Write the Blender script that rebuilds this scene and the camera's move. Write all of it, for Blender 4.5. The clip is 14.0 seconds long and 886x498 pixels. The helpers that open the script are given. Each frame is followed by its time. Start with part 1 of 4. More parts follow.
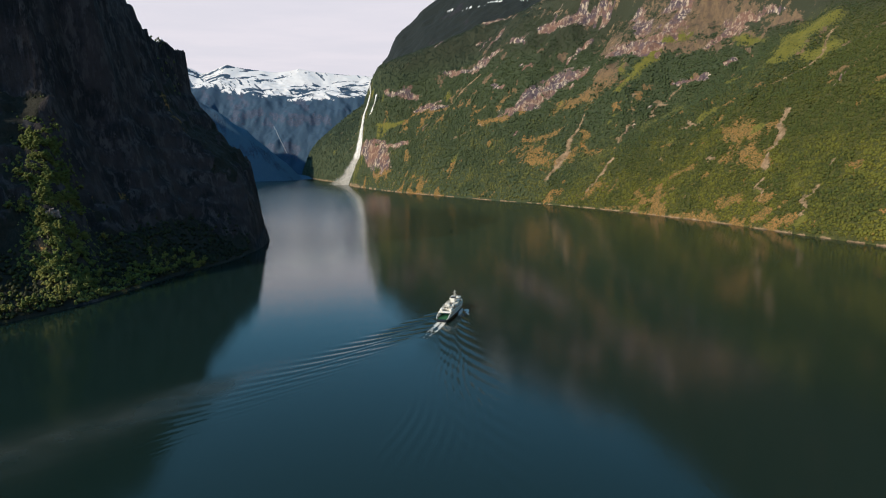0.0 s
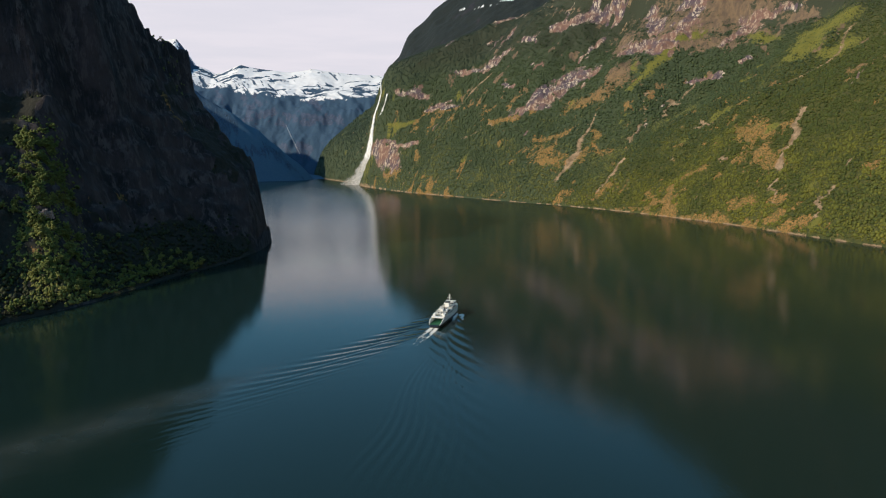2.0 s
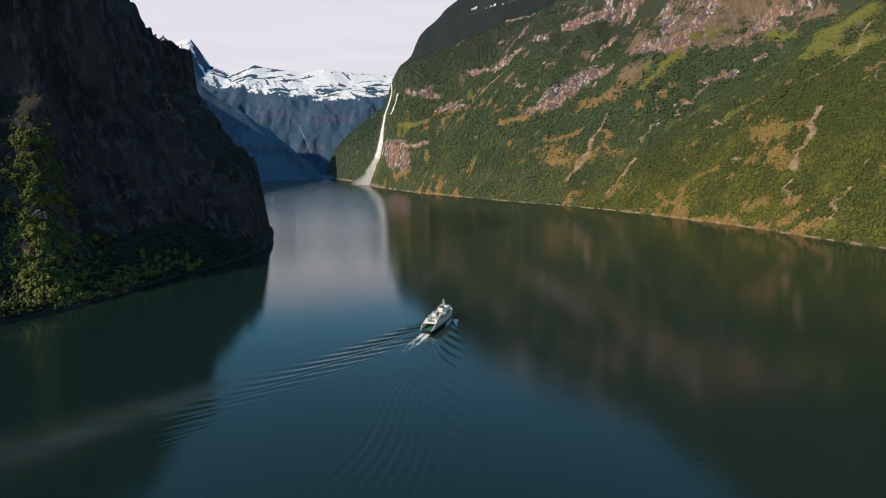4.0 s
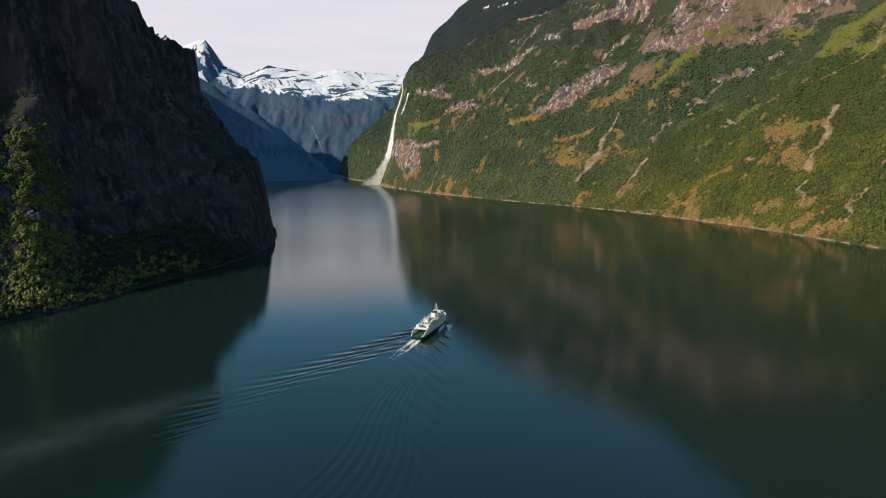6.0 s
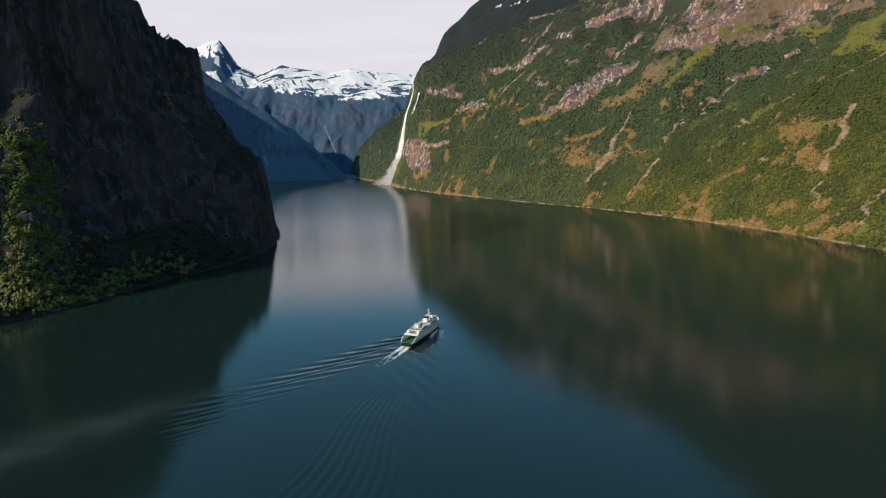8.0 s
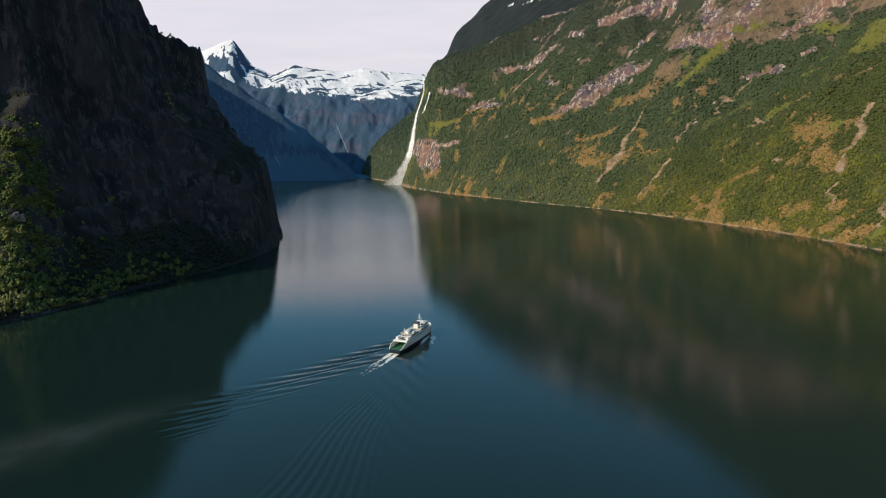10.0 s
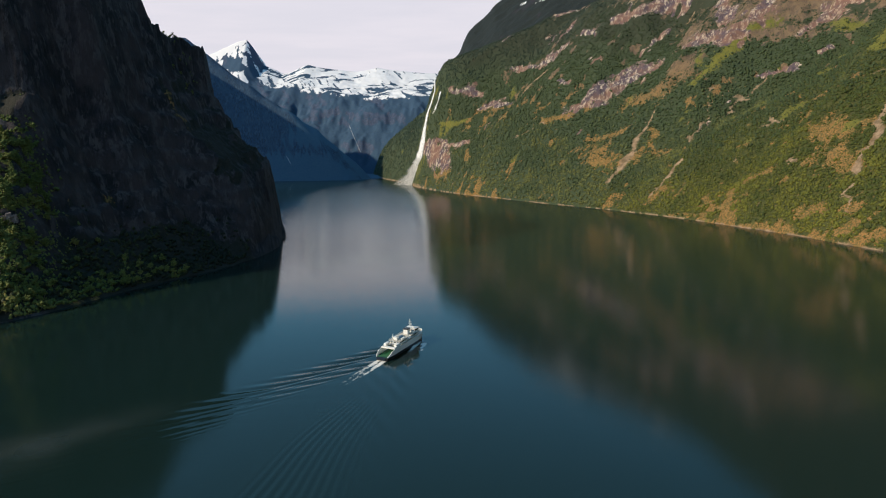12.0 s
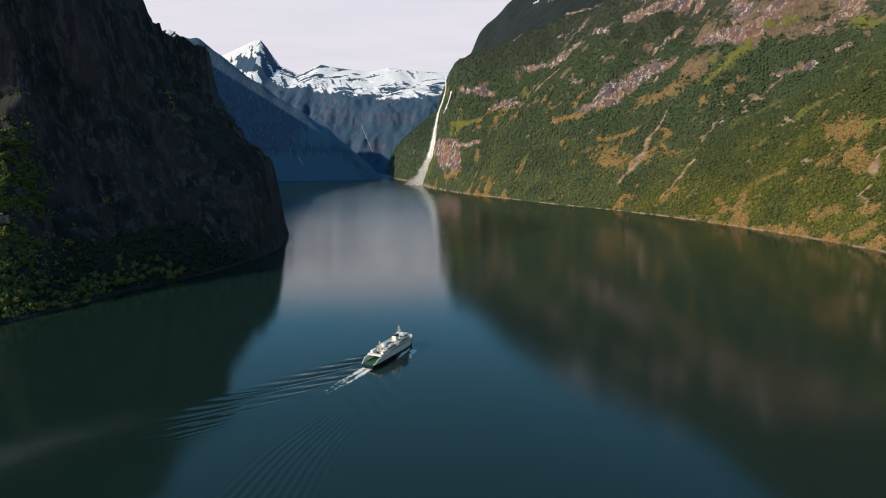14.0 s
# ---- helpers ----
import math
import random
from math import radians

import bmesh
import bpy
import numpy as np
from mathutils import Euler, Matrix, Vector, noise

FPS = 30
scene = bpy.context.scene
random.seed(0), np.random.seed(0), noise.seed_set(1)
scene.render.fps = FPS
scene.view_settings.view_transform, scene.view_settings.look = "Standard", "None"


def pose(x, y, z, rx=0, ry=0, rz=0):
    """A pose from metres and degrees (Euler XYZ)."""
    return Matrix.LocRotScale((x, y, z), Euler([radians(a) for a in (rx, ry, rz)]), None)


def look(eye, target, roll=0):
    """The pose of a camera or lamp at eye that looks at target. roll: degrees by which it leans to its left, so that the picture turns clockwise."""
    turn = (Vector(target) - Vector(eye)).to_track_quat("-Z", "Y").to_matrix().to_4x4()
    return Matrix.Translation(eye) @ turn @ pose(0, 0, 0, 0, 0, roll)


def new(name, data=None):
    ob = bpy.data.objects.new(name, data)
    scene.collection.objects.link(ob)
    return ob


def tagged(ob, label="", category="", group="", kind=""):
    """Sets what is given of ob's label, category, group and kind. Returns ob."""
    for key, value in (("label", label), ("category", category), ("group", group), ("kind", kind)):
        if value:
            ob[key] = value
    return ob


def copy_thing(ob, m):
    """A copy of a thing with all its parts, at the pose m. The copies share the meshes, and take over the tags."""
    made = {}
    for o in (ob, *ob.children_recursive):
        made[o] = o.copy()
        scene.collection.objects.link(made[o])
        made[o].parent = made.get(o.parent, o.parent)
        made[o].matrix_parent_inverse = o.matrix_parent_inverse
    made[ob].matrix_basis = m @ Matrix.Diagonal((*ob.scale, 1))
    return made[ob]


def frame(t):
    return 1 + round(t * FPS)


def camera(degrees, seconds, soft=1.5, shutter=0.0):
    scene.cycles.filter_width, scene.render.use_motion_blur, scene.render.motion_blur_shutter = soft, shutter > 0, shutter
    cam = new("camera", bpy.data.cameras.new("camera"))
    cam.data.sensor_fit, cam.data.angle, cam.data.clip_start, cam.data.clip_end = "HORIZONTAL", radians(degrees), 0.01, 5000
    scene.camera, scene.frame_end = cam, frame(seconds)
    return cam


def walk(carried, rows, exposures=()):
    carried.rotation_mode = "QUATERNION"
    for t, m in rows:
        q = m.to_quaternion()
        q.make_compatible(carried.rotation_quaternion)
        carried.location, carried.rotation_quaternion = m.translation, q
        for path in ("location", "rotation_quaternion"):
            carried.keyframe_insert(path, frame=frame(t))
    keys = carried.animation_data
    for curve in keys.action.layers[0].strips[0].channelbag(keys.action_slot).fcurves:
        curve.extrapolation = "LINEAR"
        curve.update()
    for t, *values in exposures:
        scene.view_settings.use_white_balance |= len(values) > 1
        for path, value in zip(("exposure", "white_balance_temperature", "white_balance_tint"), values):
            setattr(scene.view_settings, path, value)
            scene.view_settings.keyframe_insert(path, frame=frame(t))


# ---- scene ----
cam = camera(68.0, 14.0, soft=1.1)
PATH = [
    (0.0, look((-68.49, -57.05, 148.96), (-28.06, 435.52, 73.13), -0.273)),
    (1.0, look((-58.38, -49.22, 149.10), (-23.75, 443.77, 73.24), -0.272)),
    (2.0, look((-48.39, -41.29, 149.25), (-19.53, 452.07, 73.34), -0.269)),
    (3.0, look((-38.50, -33.25, 149.39), (-15.42, 460.41, 73.44), -0.266)),
    (4.0, look((-28.72, -25.10, 149.54), (-11.41, 468.79, 73.54), -0.262)),
    (5.0, look((-19.04, -16.84, 149.69), (-7.50, 477.21, 73.65), -0.257)),
    (6.0, look((-9.47, -8.48, 149.85), (-3.70, 485.67, 73.75), -0.252)),
    (7.0, look((0.00, 0.00, 150.00), (-0.00, 494.17, 73.85), -0.245)),
    (8.0, look((9.36, 8.58, 150.16), (3.59, 502.71, 73.95), -0.238)),
    (9.0, look((18.61, 17.28, 150.32), (7.07, 511.29, 74.05), -0.229)),
    (10.0, look((27.76, 26.08, 150.48), (10.45, 519.91, 74.15), -0.220)),
    (11.0, look((36.81, 34.99, 150.64), (13.72, 528.58, 74.25), -0.210)),
    (12.0, look((45.74, 44.01, 150.80), (16.88, 537.28, 74.35), -0.199)),
    (13.0, look((54.57, 53.13, 150.97), (19.94, 546.03, 74.45), -0.187)),
    (14.0, look((63.30, 62.37, 151.14), (22.88, 554.81, 74.55), -0.175)),
]
walk(cam, PATH)

# ---- light: late afternoon sun over the western wall, thin high cloud ----
SUN_EL, SUN_AZ = radians(30), (-0.90, -0.44)
world = bpy.data.worlds.new("sky")
scene.world = world
world.use_nodes = True


class Graph:
    """Short-hand for building node trees."""

    def __init__(self, tree):
        self.tree = tree
        tree.nodes.clear()

    def add(self, kind, ins=None, **props):
        n = self.tree.nodes.new(kind)
        for k, v in props.items():
            setattr(n, k, v)
        for k, v in (ins or {}).items():
            if isinstance(v, bpy.types.NodeSocket):
                self.tree.links.new(v, n.inputs[k])
            else:
                n.inputs[k].default_value = v
        return n

    def math(self, op, a, b=0.0, clamp=False):
        return self.add("ShaderNodeMath", {0: a, 1: b}, operation=op, use_clamp=clamp).outputs[0]

    def mix(self, fac, a, b, blend="MIX"):
        return self.add("ShaderNodeMix", {0: fac, 6: a, 7: b}, data_type="RGBA", blend_type=blend).outputs[2]

    def ramp(self, fac, lo, hi, a=0.0, b=1.0):
        return self.add("ShaderNodeMapRange", {0: fac, 1: lo, 2: hi, 3: a, 4: b}, interpolation_type="SMOOTHSTEP").outputs[0]

    def noise(self, vec, scale, detail=4.0, rough=0.55):
        return self.add("ShaderNodeTexNoise", {"Vector": vec, "Scale": scale, "Detail": detail, "Roughness": rough}).outputs[0]

    def scaled(self, vec, sx, sy, sz):
        return self.add("ShaderNodeVectorMath", {0: vec, 1: (sx, sy, sz)}, operation="MULTIPLY").outputs[0]


g = Graph(world.node_tree)
sky = g.add("ShaderNodeTexSky", sky_type="NISHITA", sun_disc=False, sun_elevation=SUN_EL,
            sun_rotation=math.atan2(SUN_AZ[0], SUN_AZ[1]), altitude=1200.0, air_density=1.0, dust_density=0.0, ozone_density=6.0)
geo_n = g.add("ShaderNodeTexCoord").outputs["Generated"]
sep = g.add("ShaderNodeSeparateXYZ", {0: geo_n})
# cloud sheets seen from below: direction divided by its height
up = g.math("MAXIMUM", sep.outputs[2], 0.03)
flat = g.add("ShaderNodeCombineXYZ", {0: g.math("DIVIDE", sep.outputs[0], up), 1: g.math("DIVIDE", sep.outputs[1], up), 2: 0.0}).outputs[0]
cover = g.noise(g.scaled(flat, 0.16, 0.42, 1.0), 1.0, 6.0, 0.55)
thin = g.noise(g.scaled(flat, 0.45, 0.62, 1.0), 1.0, 6.0, 0.6)
near = g.math("ADD", g.ramp(sep.outputs[2], 0.196, 0.234, 0.40, -0.02), g.ramp(sep.outputs[2], 0.24, 0.38, 0.0, -0.15))
cloud = g.ramp(g.math("ADD", g.math("ADD", cover, g.math("MULTIPLY", thin, 0.25)), near), 0.62, 0.88)
tint = g.mix(g.ramp(sep.outputs[2], 0.03, 0.22), (5.45, 5.15, 5.55, 1), (5.3, 5.1, 5.6, 1))
tint = g.mix(g.ramp(thin, 0.35, 0.65), g.mix(0.22, tint, (3.6, 3.9, 4.6, 1)), tint)
clear = g.mix(1.0, sky.outputs[0], (1.08, 1.46, 1.16, 1), "MULTIPLY")
both = g.mix(cloud, clear, tint)
back = g.add("ShaderNodeBackground", {0: both, 1: 0.15})
g.add("ShaderNodeOutputWorld", {0: back.outputs[0]})

sun = new("sun", bpy.data.lights.new("sun", "SUN"))
sun.data.energy, sun.data.angle, sun.data.color = 4.2, radians(0.6), (1.0, 0.87, 0.67)
_h = math.cos(SUN_EL) / math.hypot(*SUN_AZ)
SUN_DIR = Vector((SUN_AZ[0] * _h, SUN_AZ[1] * _h, math.sin(SUN_EL)))
sun.matrix_world = look(SUN_DIR * 3000, (0, 0, 0))
scene.view_settings.exposure = 0.0

# ---- terrain functions ----
def lattice(ix, iy, seed):
    h = (ix.astype(np.int64) * 374761393 + iy.astype(np.int64) * 668265263 + seed * 974634777) & 0xFFFFFFFF
    h = ((h ^ (h >> 13)) * 1274126177) & 0xFFFFFFFF
    return ((h ^ (h >> 16)) & 0xFFFFFF) / float(0xFFFFFF) * 2 - 1


def vnoise(x, y, seed=0):
    """Smooth value noise, -1 to 1."""
    ix, iy = np.floor(x), np.floor(y)
    fx, fy = x - ix, y - iy
    fx, fy = fx * fx * fx * (fx * (fx * 6 - 15) + 10), fy * fy * fy * (fy * (fy * 6 - 15) + 10)
    a, b = lattice(ix, iy, seed), lattice(ix + 1, iy, seed)
    c, d = lattice(ix, iy + 1, seed), lattice(ix + 1, iy + 1, seed)
    return (a + (b - a) * fx) * (1 - fy) + (c + (d - c) * fx) * fy


def fbm(x, y, scale, octaves=5, seed=0, gain=0.5):
    x, y = np.asarray(x, float) / scale, np.asarray(y, float) / scale
    out, amp, tot = 0.0, 1.0, 0.0
    for k in range(octaves):
        out = out + amp * vnoise(x + 17.3 * k, y - 9.1 * k, seed + k)
        tot, amp, x, y = tot + amp, amp * gain, x * 2.03, y * 2.03
    return out / tot


def ridged(x, y, scale, octaves=4, seed=0):
    x, y = np.asarray(x, float) / scale, np.asarray(y, float) / scale
    out, amp, tot = 0.0, 1.0, 0.0
    for k in range(octaves):
        out = out + amp * (1 - 2 * np.abs(vnoise(x + 5.7 * k, y + 3.3 * k, seed + k)))
        tot, amp, x, y = tot + amp, amp * 0.5, x * 2.1, y * 2.1
    return out / tot


def ease(a, b, v):
    t = np.clip((v - a) / (b - a), 0, 1)
    return t * t * (3 - 2 * t)


def curve(xs, ys, v):
    """Smoothed piecewise line."""
    w = 30.0
    return (np.interp(v - w, xs, ys) + 2 * np.interp(v, xs, ys) + np.interp(v + w, xs, ys)) / 4


# the shore of the sunny side, x over y, and its wall: cliff height, cliff width, slope
RY = [-900, 300, 700, 1000, 1213, 1434, 1637, 1888, 2210, 2417, 2560, 2870, 3200, 3600, 3900, 4700]
RX = [950, 820, 715, 632, 574, 480, 367, 173, -45, -140, -203, -285, -420, -540, -520, -250]
WY = [-900, 1500, 1640, 1890, 2210, 2417, 2540, 2620, 2680, 2740, 2800, 3050, 3300, 4700]
WC = [12, 12, 12, 15, 40, 150, 300, 385, 370, 230, 150, 140, 150, 150]
WW = [30, 30, 30, 30, 40, 60, 52, 48, 54, 78, 85, 60, 42, 42]
WK = [0.80, 0.82, 0.90, 0.92, 1.08, 0.86, 0.98, 1.06, 1.05, 0.80, 0.70, 0.64, 0.60, 0.60]


def right_shore(y):
    return curve(RY, RX, y) + 7 * fbm(y, y * 0, 90, 4, 40)


def right_coords(x, y):
    """Distance from the shore and the shore's y for a place on the sunny wall."""
    slope = (curve(RY, RX, y + 60) - curve(RY, RX, y - 60)) / 120
    c = 1 / np.sqrt(1 + slope * slope)
    d = (x - right_shore(y)) * c
    return d, y + d * slope * c


def right_height(x, y, fine=True):
    d, foot = right_coords(x, y)
    gully = fbm(foot, d * 0.25, 110, 4, 3)
    dd = np.maximum(d, 0)
    w = dd + gully * np.minimum(dd * 0.16, 42)
    w = np.maximum(w, 0)
    c, cw, k = curve(WY, WC, foot), curve(WY, WW, foot), curve(WY, WK, foot)
    z = c * (1 - np.exp(-w / cw)) + k * w
    z = z + ridged(x, y, 240, 4, 11) * np.minimum(dd * 0.08, 26)
    z = z + (ridged(foot + 0.2 * d, d * 0.3, 84, 3, 15) - 0.2) * np.minimum(dd * 0.05, 9)
    z = z + 1.9 * np.maximum(dd - 590, 0)
    top = np.interp(x, [-300, -134, -105, -49, 37, 139, 273, 374, 472, 600, 800, 1000, 1250, 1600],
                    [430, 452, 484, 496, 520, 556, 616, 644, 668, 740, 860, 1000, 1230, 1450]) + 9 * fbm(x, y, 90, 3, 21)
    z = np.where(z > top - 50, top - 50 + 50 * np.tanh((z - top + 50) / 50), z)
    if fine:
        z = z + fbm(x, y, 22, 3, 31) * np.minimum(dd * 0.05, 3.5)
    return np.where(d < 0, d * 0.6, z + np.minimum(dd * 0.5, 2.0))


# crest of the summit behind the sunny wall
BACK_X = [-400, -185, -102, -61, -39, -20, 7, 48, 101, 155, 314, 576, 1092, 1862]
BACK_Z = [60, 385, 552, 594, 649, 687, 713, 744, 803, 841, 960, 1090, 1300, 1450]


def summit_height(x, y):
    crest = np.interp(x, BACK_X, BACK_Z) + 5 * fbm(x, y, 40, 3, 71)
    fall = np.maximum(3250 - y, 0)
    z = crest - 0.62 * fall - 0.4 * np.maximum(y - 3250, 0)
    return z + (12 * ridged(x + 0.4 * y, y, 130, 4, 73) + 5 * fbm(x, y, 35, 3, 75)) * ease(0, 60, fall)


# the shaded headland: shore x over y, and its profile inland for the flank and for the nose
LY = [-900, 100, 380, 524, 567, 628, 724, 829, 919, 1040, 1110, 1187, 1215, 1290, 1450, 1700]
LX = [-560, -520, -455, -405, -379, -353, -327, -287, -267, -270, -285, -304, -316, -420, -600, -1000]
FD = [0, 40, 80, 110, 140, 160, 195, 300, 420, 700, 1200]
FZ = [0, 18, 48, 92, 150, 190, 355, 440, 510, 640, 760]
ND = [0, 3, 8, 20, 30, 60, 112, 160, 190, 212, 300, 420, 700, 1200]
NZ = [0, 28, 52, 84, 106, 138, 180, 250, 350, 405, 450, 520, 700, 780]
# the crest that falls in steps towards the tip
CE = [0, 3, 8, 15, 25, 45, 65, 106, 115, 121, 152, 172, 180, 193, 250, 400, 900]
CZ = [0, 45, 68, 96, 120, 142, 154, 220, 236, 301, 315, 322, 346, 395, 490, 620, 800]


# the crest sinks towards the south and lets the sun reach one spur
LIFT = (-0.932, 0.591)


def left_shore(y):
    return np.interp(y, LY, LX) + 4 * fbm(y, y * 0, 60, 4, 50)


def left_distance(x, y, first, last):
    best = np.full(np.shape(x), 1e9)
    for k in range(first, last):
        ex, ey = LX[k + 1] - LX[k], LY[k + 1] - LY[k]
        t = np.clip(((x - LX[k]) * ex + (y - LY[k]) * ey) / (ex * ex + ey * ey), 0, 1)
        best = np.minimum(best, np.hypot(x - LX[k] - t * ex, y - LY[k] - t * ey))
    return best


def left_height(x, y):
    side = left_shore(y) - x
    d, behind = left_distance(x, y, 0, 9), left_distance(x, y, 9, 15)
    d = np.where(side < 0, -np.minimum(d, behind), d)
    dd = np.maximum(d, 0)
    rib = fbm(y + 0.3 * x, x * 0.3, 70, 4, 60)
    w = np.maximum(dd + rib * np.minimum(dd * 0.22, 20), 0)
    nose = ease(900, 990, y)
    z = np.interp(w, FD, FZ) * (1 - nose) + np.interp(w, ND, NZ) * nose
    e = -0.96 * (x + 232) - 0.28 * (y - 950) + 3 * rib
    cap = np.interp(e, CE, CZ) + 0.4 * np.maximum(900 - y, 0) - 0.8 * np.maximum(y - 1195, 0)
    cap = np.minimum(cap, 322 + 0.35 * np.maximum(e - 172, 0) + 400 * (1 - ease(976, 1036, y)))
    z = np.minimum(np.minimum(z, cap), 6.0 * behind + 4 * rib)
    low = 37 + LIFT[0] * (x + 407) + LIFT[1] * (y - 632) - 12
    edge = 70 + 95 * ease(700, 900, y)
    low = low + 600 * ease(0, 45, y - 795 - 0.489 * (x + 477))
    z = np.where(w > edge, np.minimum(z, np.maximum(low, z - (w - edge) * 3)), z)
    t = np.clip((-70 * (x + 402) + 157 * (y - 625)) / (70 ** 2 + 157 ** 2), -0.05, 1.0)
    spur = np.exp(-(np.hypot(x + 402 + 70 * t, y - 625 - 157 * t) / 23) ** 2)
    z = z + spur * (17 + 16 * t)
    z = z + ridged(x, y, 60, 4, 63) * np.minimum(dd * 0.10, 7) + fbm(x, y, 14, 3, 66) * np.minimum(dd * 0.06, 3)
    return np.where(d < 0, d * 1.2, z + np.minimum(dd * 0.5, 1.0))


# far walls at the head of the reach: the crest of the nearer flank
QX = [-3000, -1861, -1640, -1425, -1263, -1075, -885, -748, -641, -560, -430]
QZ = [450, 580, 640, 650, 532, 400, 276, 186, 102, 12, -40]


def far_height(x, y):
    shore = np.interp(y, [2300, 2850, 3002, 3060, 3120, 3300, 5000], [-2000, -1100, -912, -720, -560, -440, -400])
    d = shore - x
    dd = np.maximum(d, 0)
    q = x + 0.33 * (y - 3450)
    cap = np.interp(q, QX, QZ) - 3.0 * np.maximum(y - 3340, 0)
    z = np.maximum(np.minimum(dd * 1.05, cap - 12), np.minimum(0.3 * dd, 6))
    z = z + ridged(x, y, 300, 5, 80) * np.minimum(dd * 0.08, 17) + fbm(x, y, 60, 4, 83) * np.minimum(dd * 0.06, 8)
    # added, unseen massif further west that keeps this flank in the shade
    z = np.maximum(z, 860 * ease(-1640, -1760, x) * (1 - ease(3280, 3420, y)))
    return np.where(d < 0, d * 0.5, z)


# skyline of the peak and the snow plateau, and the height at which their steep fronts end
SX = [-3000, -2352, -2108, -1936, -1850, -1700, -1600, -1556, -1510, -1450, -1310, -1250, -1145, -1030, -800, -665, -490, -260, 40, 700]
SZ = [1300, 1069, 899, 772, 772, 834, 874, 883, 825, 714, 655, 664, 710, 686, 661, 684, 660, 642, 632, 600]
BX = [-3000, -1700, -1380, -1170, -815, -460, -280, 700]
BZ = [600, 575, 545, 520, 455, 440, 455, 430]


def head_height(x, y):
    """Peak and snow plateau that close the view: a steep wooded front, then gentle snow fields up to the crest."""
    foot = 3740 - 0.12 * (x + 700) + 60 * fbm(x, y * 0.3, 260, 4, 91)
    rim = np.interp(x, BX, BZ) + 26 * fbm(x, y, 170, 4, 92)
    d = y - foot
    dd = np.maximum(d, 0)
    crest = np.interp(x, SX, SZ) + 5 * fbm(x, y, 60, 3, 97)
    wide = rim / 1.05
    # a cliff band half way up the front, with a lesser slope over and under it
    front = np.interp(dd / wide + 0.09 * fbm(x, y * 0.6, 110, 4, 95) * ease(0, 0.2, dd / wide) * ease(1.0, 0.8, dd / wide), [0, 0.22, 0.34, 0.62, 0.74, 1.0], [0, 0.24, 0.41, 0.61, 0.78, 1.0]) * rim
    s = np.clip((dd - wide) / np.maximum(4600 - foot - wide, 50), 0, 1)
    z = np.where(dd < wide, front, rim + (crest - rim) * (0.8 * s + 0.2 * s * s))
    body = ease(0, 160, dd)
    z = z + body * (1 - s) * (24 * ridged(x + 0.9 * y, 0.3 * (y - x), 300, 5, 90) + 9 * fbm(x, y, 45, 4, 93))
    z = z + 4 * s * (1 - s) * 14 * fbm(x * 0.6, y, 90, 4, 96) - 0.35 * np.maximum(y - 4600, 0)
    return np.where(d < 0, d * 0.5, z)


# ---- end of terrain functions ----

# ---- materials ----
def material(name):
    m = bpy.data.materials.new(name)
    m.use_nodes = True
    return m, Graph(m.node_tree)


def finish(g, colour, rough=0.8, bump=None, strength=0.5, dist=1.0, **more):
    ins = {"Base Color": colour, "Roughness": rough}
    ins.update(more)
    b = g.add("ShaderNodeBsdfPrincipled", ins)
    if bump is not None:
        bn = g.add("ShaderNodeBump", {"Height": bump, "Strength": strength, "Distance": dist})
        g.tree.links.new(bn.outputs[0], b.inputs["Normal"])
    g.add("ShaderNodeOutputMaterial", {0: b.outputs[0]})


